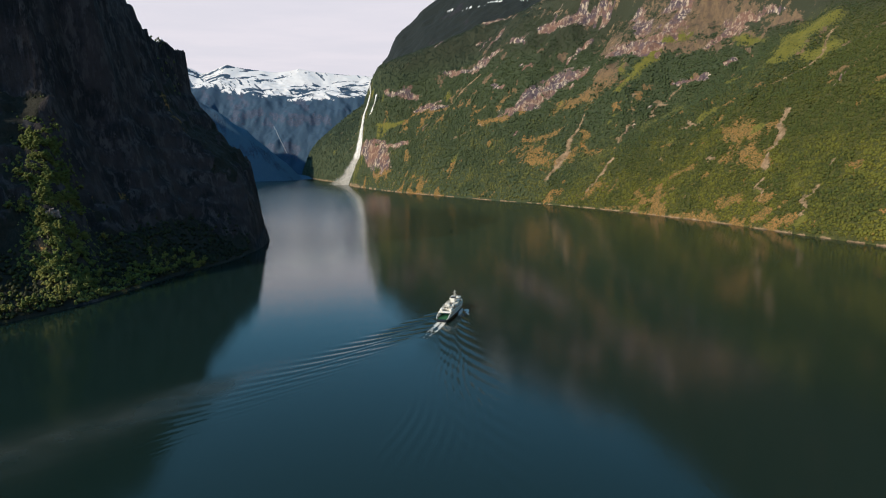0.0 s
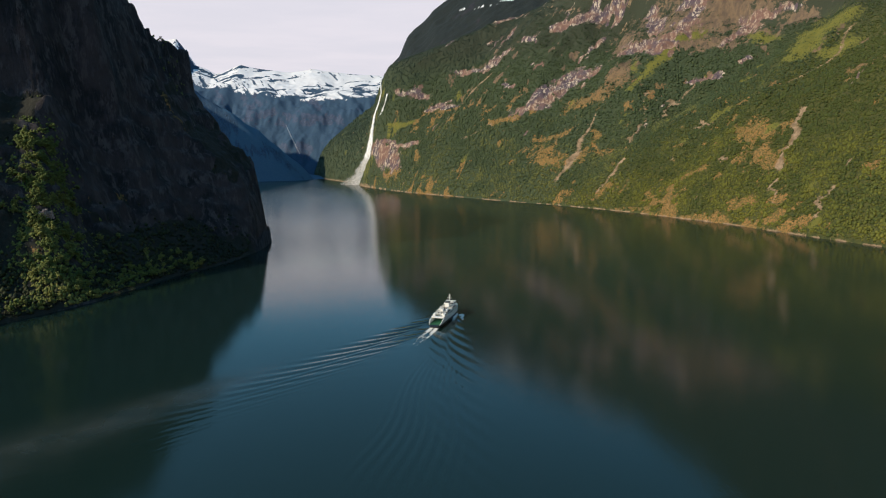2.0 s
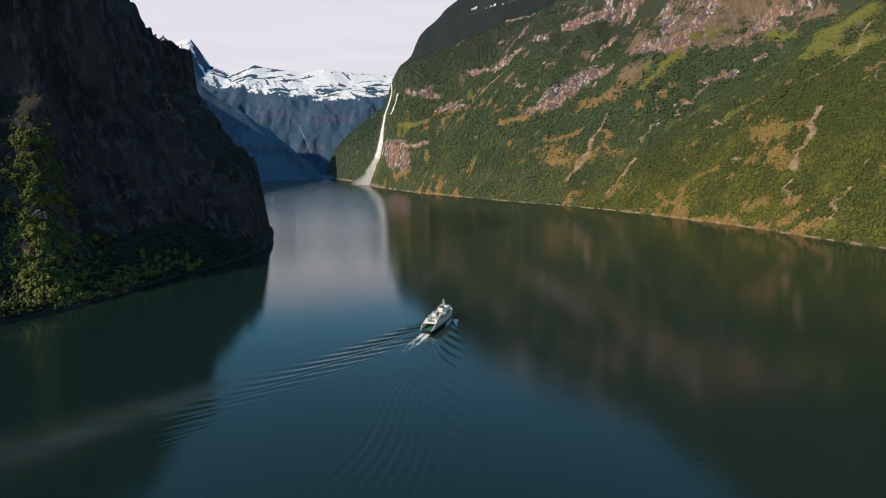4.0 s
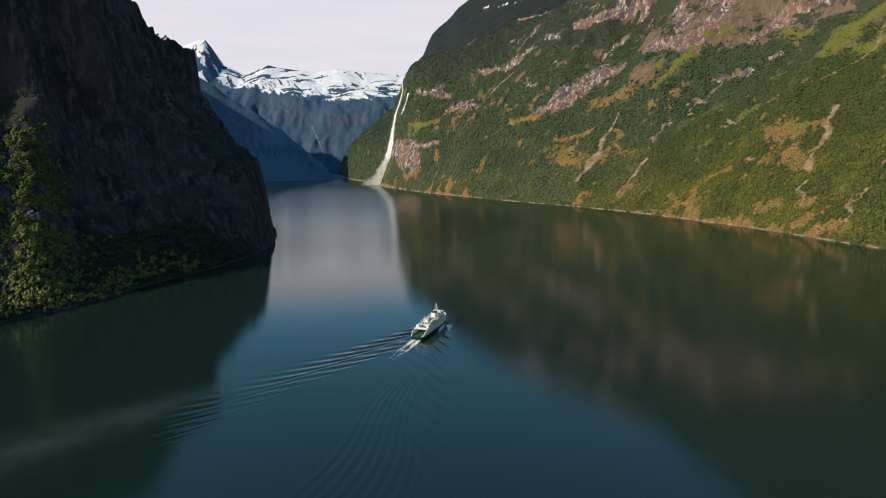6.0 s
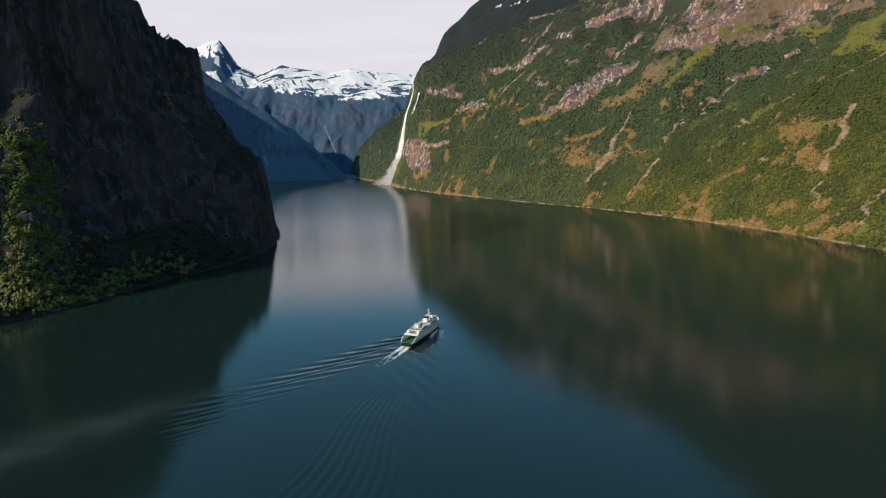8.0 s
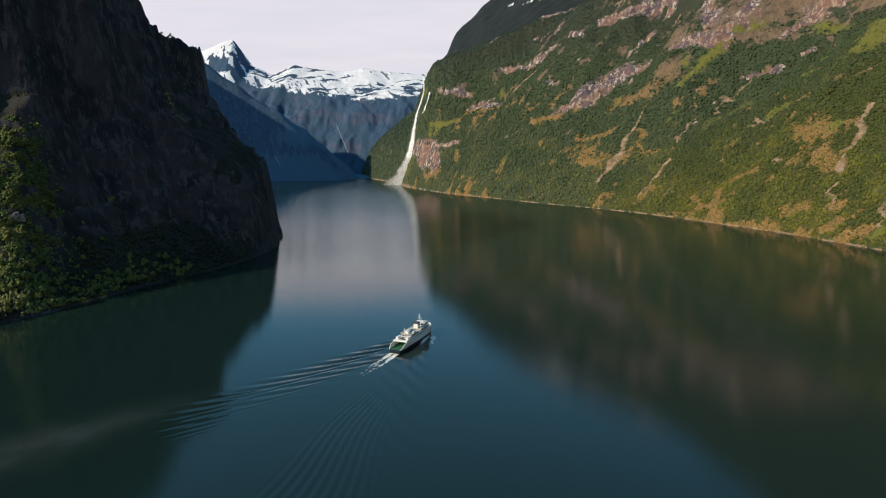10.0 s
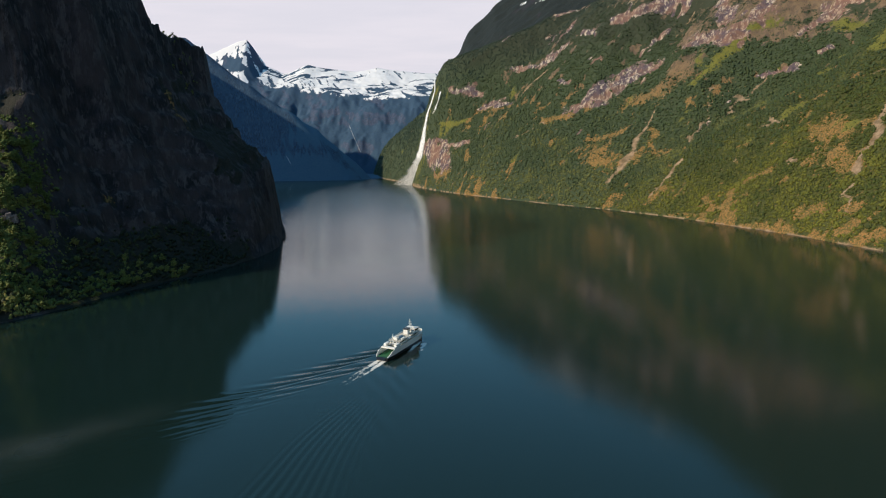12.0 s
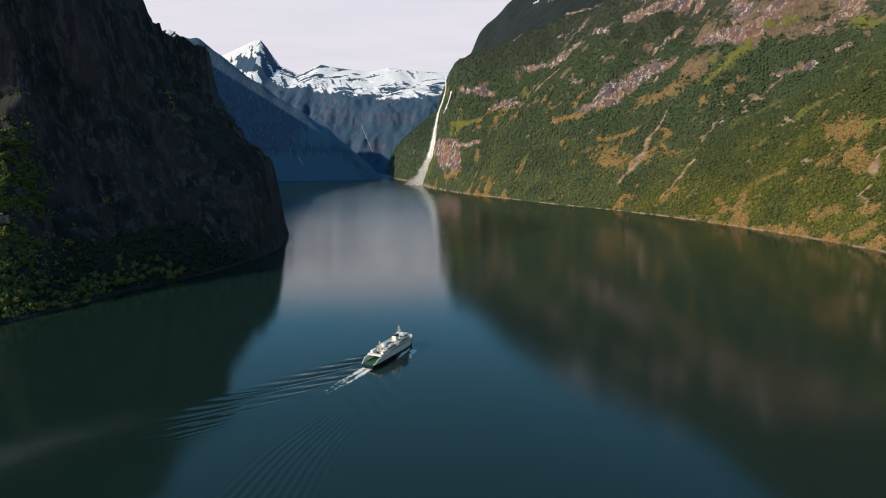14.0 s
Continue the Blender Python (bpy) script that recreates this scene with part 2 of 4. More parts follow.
def slope_material(name, floor_a, floor_b, rock_a, rock_b, rust=(0.17, 0.085, 0.055, 1), high_shade=None, relief=0.8):
    m, g = material(name)
    pos = g.add("ShaderNodeNewGeometry").outputs["Position"]
    att = lambda n: g.add("ShaderNodeAttribute", attribute_name=n).outputs["Fac"]
    n1, n2, n3 = g.noise(pos, 0.02, 6, 0.6), g.noise(pos, 0.15, 7, 0.68), g.noise(g.scaled(pos, 0.075, 0.075, 0.022), 1.0, 8, 0.68)
    col = g.mix(g.ramp(n2, 0.35, 0.65), floor_a, floor_b)
    if high_shade:
        # ground turns cooler further up the fjord, a painted haze
        away = g.add("ShaderNodeSeparateXYZ", {0: pos}).outputs[1]
        col = g.mix(g.ramp(g.math("ADD", away, g.math("MULTIPLY", n1, 300)), 1600, 2000, 0.0, 0.8), col, (0.036, 0.055, 0.026, 1))
        # ground darkens upward: shade over the tops, put into its colour
        top = g.add("ShaderNodeSeparateXYZ", {0: pos}).outputs[2]
        col = g.mix(g.ramp(g.math("ADD", top, g.math("MULTIPLY", n1, 160)), 470, 620), col, high_shade)
    soil = g.mix(g.ramp(n2, 0.3, 0.7), (0.30, 0.135, 0.038, 1), (0.37, 0.205, 0.068, 1))
    soil = g.mix(g.ramp(g.noise(pos, 0.3, 5, 0.7), 0.41, 0.56, 0.0, 0.85), soil, (0.07, 0.072, 0.016, 1))
    grass = g.mix(g.ramp(n2, 0.3, 0.7), (0.175, 0.155, 0.022, 1), (0.10, 0.105, 0.018, 1))
    rock = g.mix(g.ramp(g.noise(g.scaled(pos, 0.10, 0.10, 0.030), 1.0, 8, 0.7), 0.42, 0.50), rock_a, rock_b)
    crack = g.noise(g.scaled(pos, 0.3, 0.3, 0.035), 1.0, 6, 0.7)
    rock = g.mix(g.ramp(crack, 0.46, 0.64), rock, g.mix(0.75, rock, (0.03, 0.026, 0.032, 1)))
    rock = g.mix(g.ramp(n1, 0.4, 0.62), rock, g.mix(0.62, rock, rust))
    height = g.add("ShaderNodeSeparateXYZ", {0: pos}).outputs[2]
    soil = g.mix(g.ramp(height, 230, 420), soil, g.mix(g.ramp(n3, 0.35, 0.65), (0.19, 0.125, 0.07, 1), (0.11, 0.075, 0.05, 1)))
    scree = g.mix(g.ramp(n3, 0.35, 0.65), (0.36, 0.24, 0.145, 1), (0.15, 0.10, 0.05, 1))
    edge = g.math("SUBTRACT", n2, 0.5)
    mask = lambda n: g.ramp(g.math("ADD", att(n), g.math("MULTIPLY", edge, 0.9)), 0.42, 0.58)
    ragged = g.math("ADD", att("soil"), g.math("MULTIPLY", g.math("SUBTRACT", g.noise(pos, 0.09, 7, 0.72), 0.5), 2.2))
    col = g.mix(g.ramp(ragged, 0.38, 0.64), col, soil)
    col = g.mix(g.ramp(g.math("ADD", att("grass"), g.math("MULTIPLY", edge, 2.2)), 0.40, 0.68), col, grass)
    col = g.mix(mask("rock"), col, rock)
    col = g.mix(g.ramp(g.math("ADD", att("scree"), g.math("MULTIPLY", edge, 2.0)), 0.36, 0.68), col, scree)
    col = g.mix(mask("snow"), col, (0.80, 0.78, 0.78, 1))
    finish(g, col, 0.9, g.math("ADD", n2, n3), relief, 2.5, **{"Specular IOR Level": 0.45})
    return m


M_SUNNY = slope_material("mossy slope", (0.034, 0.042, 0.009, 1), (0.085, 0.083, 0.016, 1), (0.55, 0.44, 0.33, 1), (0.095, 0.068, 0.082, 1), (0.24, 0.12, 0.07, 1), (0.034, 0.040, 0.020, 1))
# Gneiss with extra shade put into its colours, beyond the headland's own.
M_SHADE = slope_material("shade-darkened gneiss", (0.010, 0.011, 0.006, 1), (0.022, 0.020, 0.012, 1), (0.080, 0.067, 0.064, 1), (0.010, 0.0088, 0.0094, 1), (0.062, 0.045, 0.042, 1))
# The summit's shade is painted in through these near-black colours.
M_SUMMIT_SHADE = slope_material("shade-darkened summit", (0.004, 0.0085, 0.0085, 1), (0.011, 0.0165, 0.0130, 1), (0.030, 0.028, 0.034, 1), (0.008, 0.010, 0.015, 1), (0.02, 0.018, 0.02, 1), relief=0.7)
# The blue of these base colours is the haze of distance, painted in.
M_FLANK = slope_material("hazed distant slope", (0.058, 0.132, 0.212, 1), (0.078, 0.154, 0.222, 1), (0.088, 0.145, 0.215, 1), (0.046, 0.098, 0.166, 1), (0.060, 0.115, 0.18, 1), relief=0.4)
# Woods and rock are tinted blue here to carry the distant haze.
M_HEAD = slope_material("hazed wooded front", (0.025, 0.060, 0.115, 1), (0.036, 0.076, 0.118, 1), (0.080, 0.10, 0.155, 1), (0.042, 0.070, 0.125, 1), (0.06, 0.085, 0.135, 1), relief=0.25)


def leaf_material(name, dark, mid, light, dry):
    """Leaves that differ from clump to clump and from grove to grove."""
    m, g = material(name)
    geo = g.add("ShaderNodeNewGeometry")
    pos, isle = geo.outputs["Position"], geo.outputs["Random Per Island"]
    grove = g.noise(pos, 0.011, 6, 0.68)
    fine = g.noise(pos, 0.6, 3, 0.6)
    col = g.mix(g.ramp(isle, -0.5, 0.7), dark, mid)
    low = g.ramp(g.add("ShaderNodeSeparateXYZ", {0: pos}).outputs[2], 20, 420, 0.585, 0.37)
    grove = g.math("ADD", grove, g.math("SUBTRACT", low, 0.5))
    col = g.mix(g.ramp(g.math("ADD", g.math("MULTIPLY", isle, 0.35), g.math("MULTIPLY", g.math("SUBTRACT", grove, 0.5), 3.2)), 0.10, 0.80), col, light)
    col = g.mix(g.ramp(g.math("ADD", g.math("MULTIPLY", isle, 0.3), grove), 0.92, 1.10), col, dry)
    col = g.mix(g.ramp(fine, 0.35, 0.7, 0.0, 0.35), col, dark)
    # leaves high on the wall take the tops' shade as a darker colour
    high = g.ramp(g.add("ShaderNodeSeparateXYZ", {0: pos}).outputs[2], 370, 580, 0.0, 0.55)
    col = g.mix(high, col, dark)
    finish(g, col, 0.7, fine, 0.6, 0.6, **{"Specular IOR Level": 0.3})
    return m


M_WOOD = leaf_material("birch woods", (0.017, 0.027, 0.008, 1), (0.070, 0.085, 0.014, 1), (0.158, 0.152, 0.020, 1), (0.27, 0.15, 0.035, 1))
# Cooler copy of the birch colours: distance haze mixed into the leaves.
M_HAZED = leaf_material("hazed woods", (0.017, 0.030, 0.015, 1), (0.062, 0.086, 0.030, 1), (0.150, 0.152, 0.042, 1), (0.25, 0.15, 0.05, 1))
# Spruce green, dulled further for the haze beyond the waterfall.
M_SPRUCE = leaf_material("spruce woods", (0.014, 0.027, 0.018, 1), (0.038, 0.060, 0.032, 1), (0.075, 0.092, 0.042, 1), (0.095, 0.09, 0.045, 1))
# Scrub leaves darkened in colour to deepen the headland's shade.
M_SCRUB_SHADE = leaf_material("shade-darkened scrub", (0.006, 0.009, 0.004, 1), (0.014, 0.02, 0.006, 1), (0.04, 0.045, 0.012, 1), (0.05, 0.035, 0.015, 1))
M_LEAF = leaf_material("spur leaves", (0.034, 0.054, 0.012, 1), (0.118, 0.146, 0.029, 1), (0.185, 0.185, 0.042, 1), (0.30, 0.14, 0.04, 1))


def plain_material(name, colour, rough, spread=0.12, metal=0.0, scale=1.5):
    m, g = material(name)
    pos = g.add("ShaderNodeTexCoord").outputs["Object"]
    n = g.noise(pos, scale, 5, 0.6)
    dark = tuple(c * (1 - 2 * spread) for c in colour[:3]) + (1,)
    finish(g, g.mix(g.ramp(n, 0.3, 0.7), colour, dark), rough, n, 0.15, 0.05, Metallic=metal)
    return m


M_WHITE = plain_material("white ship paint", (0.90, 0.87, 0.80, 1), 0.4, 0.04)
M_BLACK = plain_material("black hull paint", (0.018, 0.02, 0.025, 1), 0.35)
M_GREEN = plain_material("green car deck", (0.02, 0.13, 0.045, 1), 0.6)
M_DECK = plain_material("cream weather deck", (0.62, 0.57, 0.48, 1), 0.7)
M_GLASS = plain_material("dark ship windows", (0.015, 0.02, 0.028, 1), 0.08)
M_STEEL = plain_material("grey steel", (0.35, 0.36, 0.37, 1), 0.45)
M_BARK = plain_material("birch bark", (0.22, 0.19, 0.16, 1), 0.85, 0.25)



# ---- bare ground on the sunny wall: (shore y, height) to (shore y, height), half width ----
ROCKS = [
    (1954, 265, 1918, 308, 23),
    (1917, 304, 1891, 343, 37),
    (1891, 343, 1858, 376, 37),
    (2268, 433, 2257, 463, 25),
    (2270, 444, 2234, 495, 18),
    (2076, 563, 2011, 576, 23),
    (2011, 576, 1950, 586, 24),
    (1941, 589, 1896, 611, 17),
    (2183, 534, 2121, 524, 14),
    (2403, 435, 2328, 429, 14),
    (2452, 631, 2435, 641, 11),
    (2424, 651, 2397, 655, 9),
    (2492, 366, 2438, 342, 19),
    (2372, 297, 2285, 302, 16),
    (2014, 416, 1998, 428, 11),
    (2505, 150, 2365, 90, 42),
    (2490, 172, 2300, 163, 13),
    (2099, 357, 2028, 348, 11),
    (1743, 439, 1655, 443, 33),
    (1762, 580, 1697, 476, 18),
    (1495, 499, 1451, 514, 23),
    (1511, 453, 1476, 480, 15),
    (1522, 430, 1506, 444, 10),
    (1536, 328, 1496, 346, 11),
    (1429, 517, 1409, 525, 17),
    (1467, 382, 1446, 382, 8),
    (1699, 575, 1675, 569, 9),
]
RUBBLE = [
    (1699, 204, 1685, 143, 9),
    (1685, 143, 1687, 91, 13),
    (1687, 91, 1695, 62, 9),
    (1549, 123, 1559, 82, 5),
    (1559, 82, 1567, 35, 5),
    (1229, 227, 1213, 187, 10),
    (1213, 187, 1200, 148, 11),
    (1200, 148, 1181, 107, 9),
    (1168, 87, 1168, 72, 7),
    (1163, 72, 1131, 45, 4),
    (1048, 83, 1047, 56, 5),
    (1047, 56, 1029, 27, 6),
    (1063, 120, 1053, 115, 6),
    (1568, 271, 1545, 267, 8),
    (1442, 208, 1421, 201, 11),
    (1452, 195, 1430, 195, 7),
    (1310, 123, 1299, 120, 9),
    (1577, 171, 1566, 164, 7),
    (1614, 301, 1579, 219, 3),
    (1579, 219, 1560, 129, 3),
    (1705, 244, 1699, 204, 4),
    (1494, 354, 1546, 290, 4),
    (1546, 290, 1556, 214, 3),
]
SOILS = [
    (1809, 143, 1727, 113, 25),
    (1803, 175, 1752, 198, 14),
    (1822, 267, 1745, 303, 20),
    (1745, 303, 1714, 375, 28),
    (1785, 447, 1808, 497, 22),
    (2036, 233, 1944, 247, 10),
    (1668, 136, 1663, 143, 12),
    (1633, 128, 1621, 136, 9),
    (1554, 56, 1563, 29, 11),
    (2369, 286, 2256, 281, 14),
    (2383, 57, 2311, 55, 18),
    (2153, -2, 2082, 2, 7),
    (1648, 510, 1555, 524, 65),
    (1629, 448, 1525, 438, 24),
    (1739, 377, 1687, 339, 17),
    (1314, 184, 1260, 171, 23),
    (1263, 137, 1209, 127, 22),
    (1277, 189, 1224, 198, 10),
    (1453, 143, 1441, 147, 9),
    (1377, 83, 1339, 102, 7),
    (1307, 75, 1293, 87, 6),
    (1218, 48, 1188, 40, 10),
    (1284, 120, 1268, 115, 7),
    (1636, 263, 1596, 254, 8),
    (1375, 19, 1359, 49, 7),
    (1503, 8, 1376, 3, 5),
    (1309, -1, 1198, 3, 5),
    (1193, -1, 1072, 3, 7),
    (1233, 10, 1211, 12, 9),
    (1105, 23, 1103, 33, 8),
    (1385, 501, 1363, 488, 17),
]
GRASSES = [
    (2484, 234, 2417, 240, 13),
    (1652, 319, 1644, 384, 13),
    (1644, 384, 1634, 458, 15),
    (1625, 465, 1595, 470, 23),
    (1458, 452, 1428, 439, 20),
    (1345, 353, 1343, 387, 14),
    (1336, 372, 1323, 418, 26),
    (1334, 421, 1296, 467, 35),
    (1273, 364, 1263, 395, 17),
    (1020, 16, 1013, 20, 9),
]


def streaks(p, z, items, share=1.0, ragged=5.0):
    """1 inside the listed strips, 0.5 on their rims, 0 well outside."""
    out = np.zeros(np.shape(p))
    p, z = 0.7 * p + ragged * fbm(p, z, 28, 4, 120), z + ragged * fbm(p, z, 28, 4, 125)
    for p0, z0, p1, z1, r in items:
        ex, ez = 0.7 * (p1 - p0), z1 - z0
        t = np.clip(((p - 0.7 * p0) * ex + (z - z0) * ez) / (ex * ex + ez * ez + 1e-6), 0, 1)
        d = np.hypot(p - 0.7 * p0 - t * ex, z - z0 - t * ez)
        out = np.maximum(out, np.clip(1 - d / (2 * share * r), 0, 1))
    return out


def gullies(p, z):
    """Thin bare stream lines that run down the wall."""
    line = np.abs(vnoise((p + 0.35 * z) / 46 + 0.5 * fbm(p, z, 90, 3, 182), z / 420, 184))
    return 0.75 * (1 - ease(0.0, 0.05, line)) * ease(-0.05, 0.2, fbm(p, z, 120, 3, 186)) * ease(8, 30, z)


def sunny_masks(X, Y, Z):
    d, p = right_coords(X, Y)
    n = fbm(X, Y, 70, 5, 130, 0.6)
    n2 = fbm(p, d * 0.3, 45, 4, 140, 0.6)
    high = ease(330, 620, Z)
    rough = 0.35 * fbm(p * 0.8, Z, 16, 4, 145, 0.65)
    scree = np.maximum(streaks(p, Z, RUBBLE, 0.40, 9) + 0.9 * rough, gullies(p, Z))
    rock = np.maximum(streaks(p, Z, ROCKS, 0.74, 20) + 1.3 * rough, ease(60, 220, Z) * ease(0.42, 0.80, n2 + 0.26 * high * ease(700, 620, Z) + 0.4 * rough))
    scree = np.maximum(scree, 0.95 * (1 - ease(2.0, 4.6, Z)) * ease(-0.45, 0.05, fbm(p, p * 0, 14, 3, 147)))
    soil = np.maximum(streaks(p, Z, SOILS, 0.9 + 0.5 * high, 18) + 1.6 * rough + 0.3 * fbm(X, Y, 9, 3, 148) - 0.05, ease(0.17 + 0.16 * high, 0.58, fbm(X, Y, 44, 5, 150, 0.65) + 0.14 * (1 - ease(8, 50, Z)) + 0.3 * rough)) * (1 - 0.75 * ease(2420, 2640, Y))
    grass = np.maximum(streaks(p, Z, GRASSES, 0.72, 16) + 0.5 * rough, 0.8 * ease(0.34, 0.7, fbm(X, Y, 80, 5, 160, 0.6) - 0.2 * high))
    return {"rock": rock, "scree": scree, "soil": soil, "grass": grass, "snow": Z * 0}
# ---- the large structure ----
def grid_object(name, X, Y, Z, mat, masks=None):
    """A sheet from arrays of places, with smooth faces and named masks."""
    r, c = X.shape
    me = bpy.data.meshes.new(name)
    idx = np.arange(r * c).reshape(r, c)
    f = np.stack([idx[:-1, :-1], idx[:-1, 1:], idx[1:, 1:], idx[1:, :-1]], -1).reshape(-1, 4)
    me.vertices.add(r * c)
    me.vertices.foreach_set("co", np.stack([X, Y, Z], -1).astype(np.float32).ravel())
    me.loops.add(f.size)
    me.loops.foreach_set("vertex_index", f.astype(np.int32).ravel())
    me.polygons.add(len(f))
    me.polygons.foreach_set("loop_start", np.arange(0, f.size, 4, dtype=np.int32))
    me.polygons.foreach_set("use_smooth", np.ones(len(f), dtype=bool))
    me.update(calc_edges=True)
    for k, v in (masks or {}).items():
        a = me.attributes.new(k, "FLOAT", "POINT")
        a.data.foreach_set("value", np.asarray(v, np.float32).ravel())
    me.materials.append(mat)
    return new(name, me)


def steepness(X, Y, fun):
    e = 5.0
    return np.hypot(fun(X + e, Y) - fun(X - e, Y), fun(X, Y + e) - fun(X, Y - e)) / (2 * e)


def snow_mask(X, Y, Z, line):
    """Melting snow: tongues reach down the gullies below a line, long dark strips of bare rock show through above it."""
    across = X + 0.55 * Y
    tongues = fbm(across, Y * 0.14 - X * 0.08, 17, 3, 203)
    low = ease(-30, 30, Z - line + 34 * fbm(X, Y, 110, 4, 200, 0.6) + 42 * tongues)
    over = ease(0, 150, Z - line)
    strips = fbm(X * 0.20 + 0.12 * Y, Y - 0.22 * X, 30, 5, 205, 0.62) + 0.35 * fbm(X, Y, 150, 3, 208)
    dark = ease(0.20, 0.30, strips - 0.10 * over) + ease(0.12, 0.3, tongues - 0.30 * over)
    # the rocky east face under the peak
    t = np.clip((4600 - Y) / 330, 0, 1)
    face = np.exp(-((X + 1530 - 115 * t) / (22 + 48 * t)) ** 2) * ease(4640, 4600, Y)
    dark = np.maximum(dark, ease(0.52, 0.68, face + 0.8 * fbm(across, Y * 0.4, 26, 5, 209, 0.62)))
    broken = fbm(X * 0.7 + 0.3 * Y, Y * 0.5, 48, 4, 211, 0.6) - 0.35 * ease(770, 870, Z)
    dark = np.maximum(dark, ease(0.07, 0.15, broken) * ease(-1350, -1450, X))
    return np.clip(low - dark, 0, 1)


ys = np.concatenate([np.arange(-900, 700, 40), np.arange(700, 2300, 4.5), np.arange(2300, 3000, 4.0), np.arange(3000, 4200, 9), np.arange(4200, 4701, 50)])
us = np.concatenate([np.arange(-30, 0, 6), np.arange(0, 60, 3), np.arange(60, 640, 5), np.arange(640, 1000, 12), np.arange(1000, 1900, 60)])
Y, U = np.meshgrid(ys, us, indexing="ij")
X = U + right_shore(Y)
Z = right_height(X, Y)
masks = sunny_masks(X, Y, Z)
# broken ledges where the rock is bare
bare = ease(0.4, 0.7, masks["rock"]) * ease(6, 30, Z)
steps = Z / 30 + 0.9 * fbm(X, Y, 45, 4, 228)
stair = (np.floor(steps) + ease(0.3, 0.62, steps - np.floor(steps)) - steps) * 30
Z = Z + bare * (0.5 * stair + 4.5 * ridged(X, Y, 24, 3, 220) + 2.5 * fbm(X, Y, 8, 3, 225) - 2.0)
sunny = grid_object("mountain_east", X, Y, Z, M_SUNNY, masks)
tagged(sunny, "steep sunlit fjord wall with woods, rock and screes", "mountain", kind="structure")

Y, X = np.meshgrid(np.arange(2440, 3420, 8), np.arange(-88, 1300, 8), indexing="ij")
Z = summit_height(X, Y)
patch = fbm(X * 0.5 + 0.3 * Y, Z, 24, 4, 252, 0.6) + 0.1 * ease(690, 800, Z)
summit = grid_object("mountain_summit", X, Y, Z, M_SUMMIT_SHADE, {
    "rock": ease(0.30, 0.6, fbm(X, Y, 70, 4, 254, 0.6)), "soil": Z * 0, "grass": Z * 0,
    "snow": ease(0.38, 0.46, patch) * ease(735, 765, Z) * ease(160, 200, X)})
tagged(summit, "summit with shade put into its colour and late snow patches", "mountain", kind="structure")

ys = np.concatenate([np.arange(-900, 350, 30), np.arange(350, 1260, 2.5), np.arange(1260, 1500, 12)])
us = np.concatenate([np.arange(-20, 0, 4), np.arange(0, 320, 2.5), np.arange(320, 700, 15), np.arange(700, 1500, 60)])
Y, U = np.meshgrid(ys, us, indexing="ij")
X = left_shore(Y) - U
Z = left_height(X, Y)
st = steepness(X, Y, left_height)
wall = ease(0.7, 1.4, st) * ease(20, 60, Z)
steps = Z / 26 + 0.8 * fbm(X, Y, 50, 3, 246)
stair = (np.floor(steps) + ease(0.2, 0.5, steps - np.floor(steps)) - steps) * 26
Z = Z + 0.75 * wall * (0.6 * stair + 8 * ridged(Y + 0.3 * X, Z * 0.16, 22, 4, 240) + 5 * ridged(X + Y, Z, 30, 3, 244))
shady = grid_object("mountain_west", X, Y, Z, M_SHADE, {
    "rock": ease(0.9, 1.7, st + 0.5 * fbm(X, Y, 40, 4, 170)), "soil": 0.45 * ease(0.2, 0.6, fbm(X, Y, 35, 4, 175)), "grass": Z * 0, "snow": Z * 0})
tagged(shady, "dark shaded rock headland falling into the fjord", "mountain", kind="structure")

Y, X = np.meshgrid(np.arange(2300, 4760, 11), np.arange(-380, -2600, -11), indexing="ij")
Z = far_height(X, Y)
st = steepness(X, Y, far_height)
# The rock mask grows with height, so painted haze looks thicker low down.
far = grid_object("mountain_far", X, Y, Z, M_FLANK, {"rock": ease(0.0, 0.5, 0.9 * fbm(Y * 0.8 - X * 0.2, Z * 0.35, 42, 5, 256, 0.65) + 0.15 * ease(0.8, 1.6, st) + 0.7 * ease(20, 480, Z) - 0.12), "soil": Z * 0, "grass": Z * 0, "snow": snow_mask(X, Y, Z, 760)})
tagged(far, "distant mountain flank with blue haze in its colour", "mountain", kind="structure")

Y, X = np.meshgrid(np.concatenate([np.arange(3000, 3700, 25), np.arange(3700, 4860, 6)]), np.arange(-2200, 500, 7), indexing="ij")
Z = head_height(X, Y)
st = steepness(X, Y, head_height)
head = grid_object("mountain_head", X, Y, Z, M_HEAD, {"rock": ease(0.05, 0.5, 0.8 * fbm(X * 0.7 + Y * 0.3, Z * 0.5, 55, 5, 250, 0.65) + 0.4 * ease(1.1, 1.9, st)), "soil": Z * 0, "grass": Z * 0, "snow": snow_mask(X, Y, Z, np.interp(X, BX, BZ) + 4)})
tagged(head, "distant peak and plateau under melting snow", "mountain", kind="structure")


# ---- the ferry's frame: heading, place on the water ----
FERRY, HEAD = (-13.5, 524.0), (0.342, 0.940)


def ferry_coords(x, y):
    dx, dy = x - FERRY[0], y - FERRY[1]
    return dx * HEAD[0] + dy * HEAD[1], dx * HEAD[1] - dy * HEAD[0]


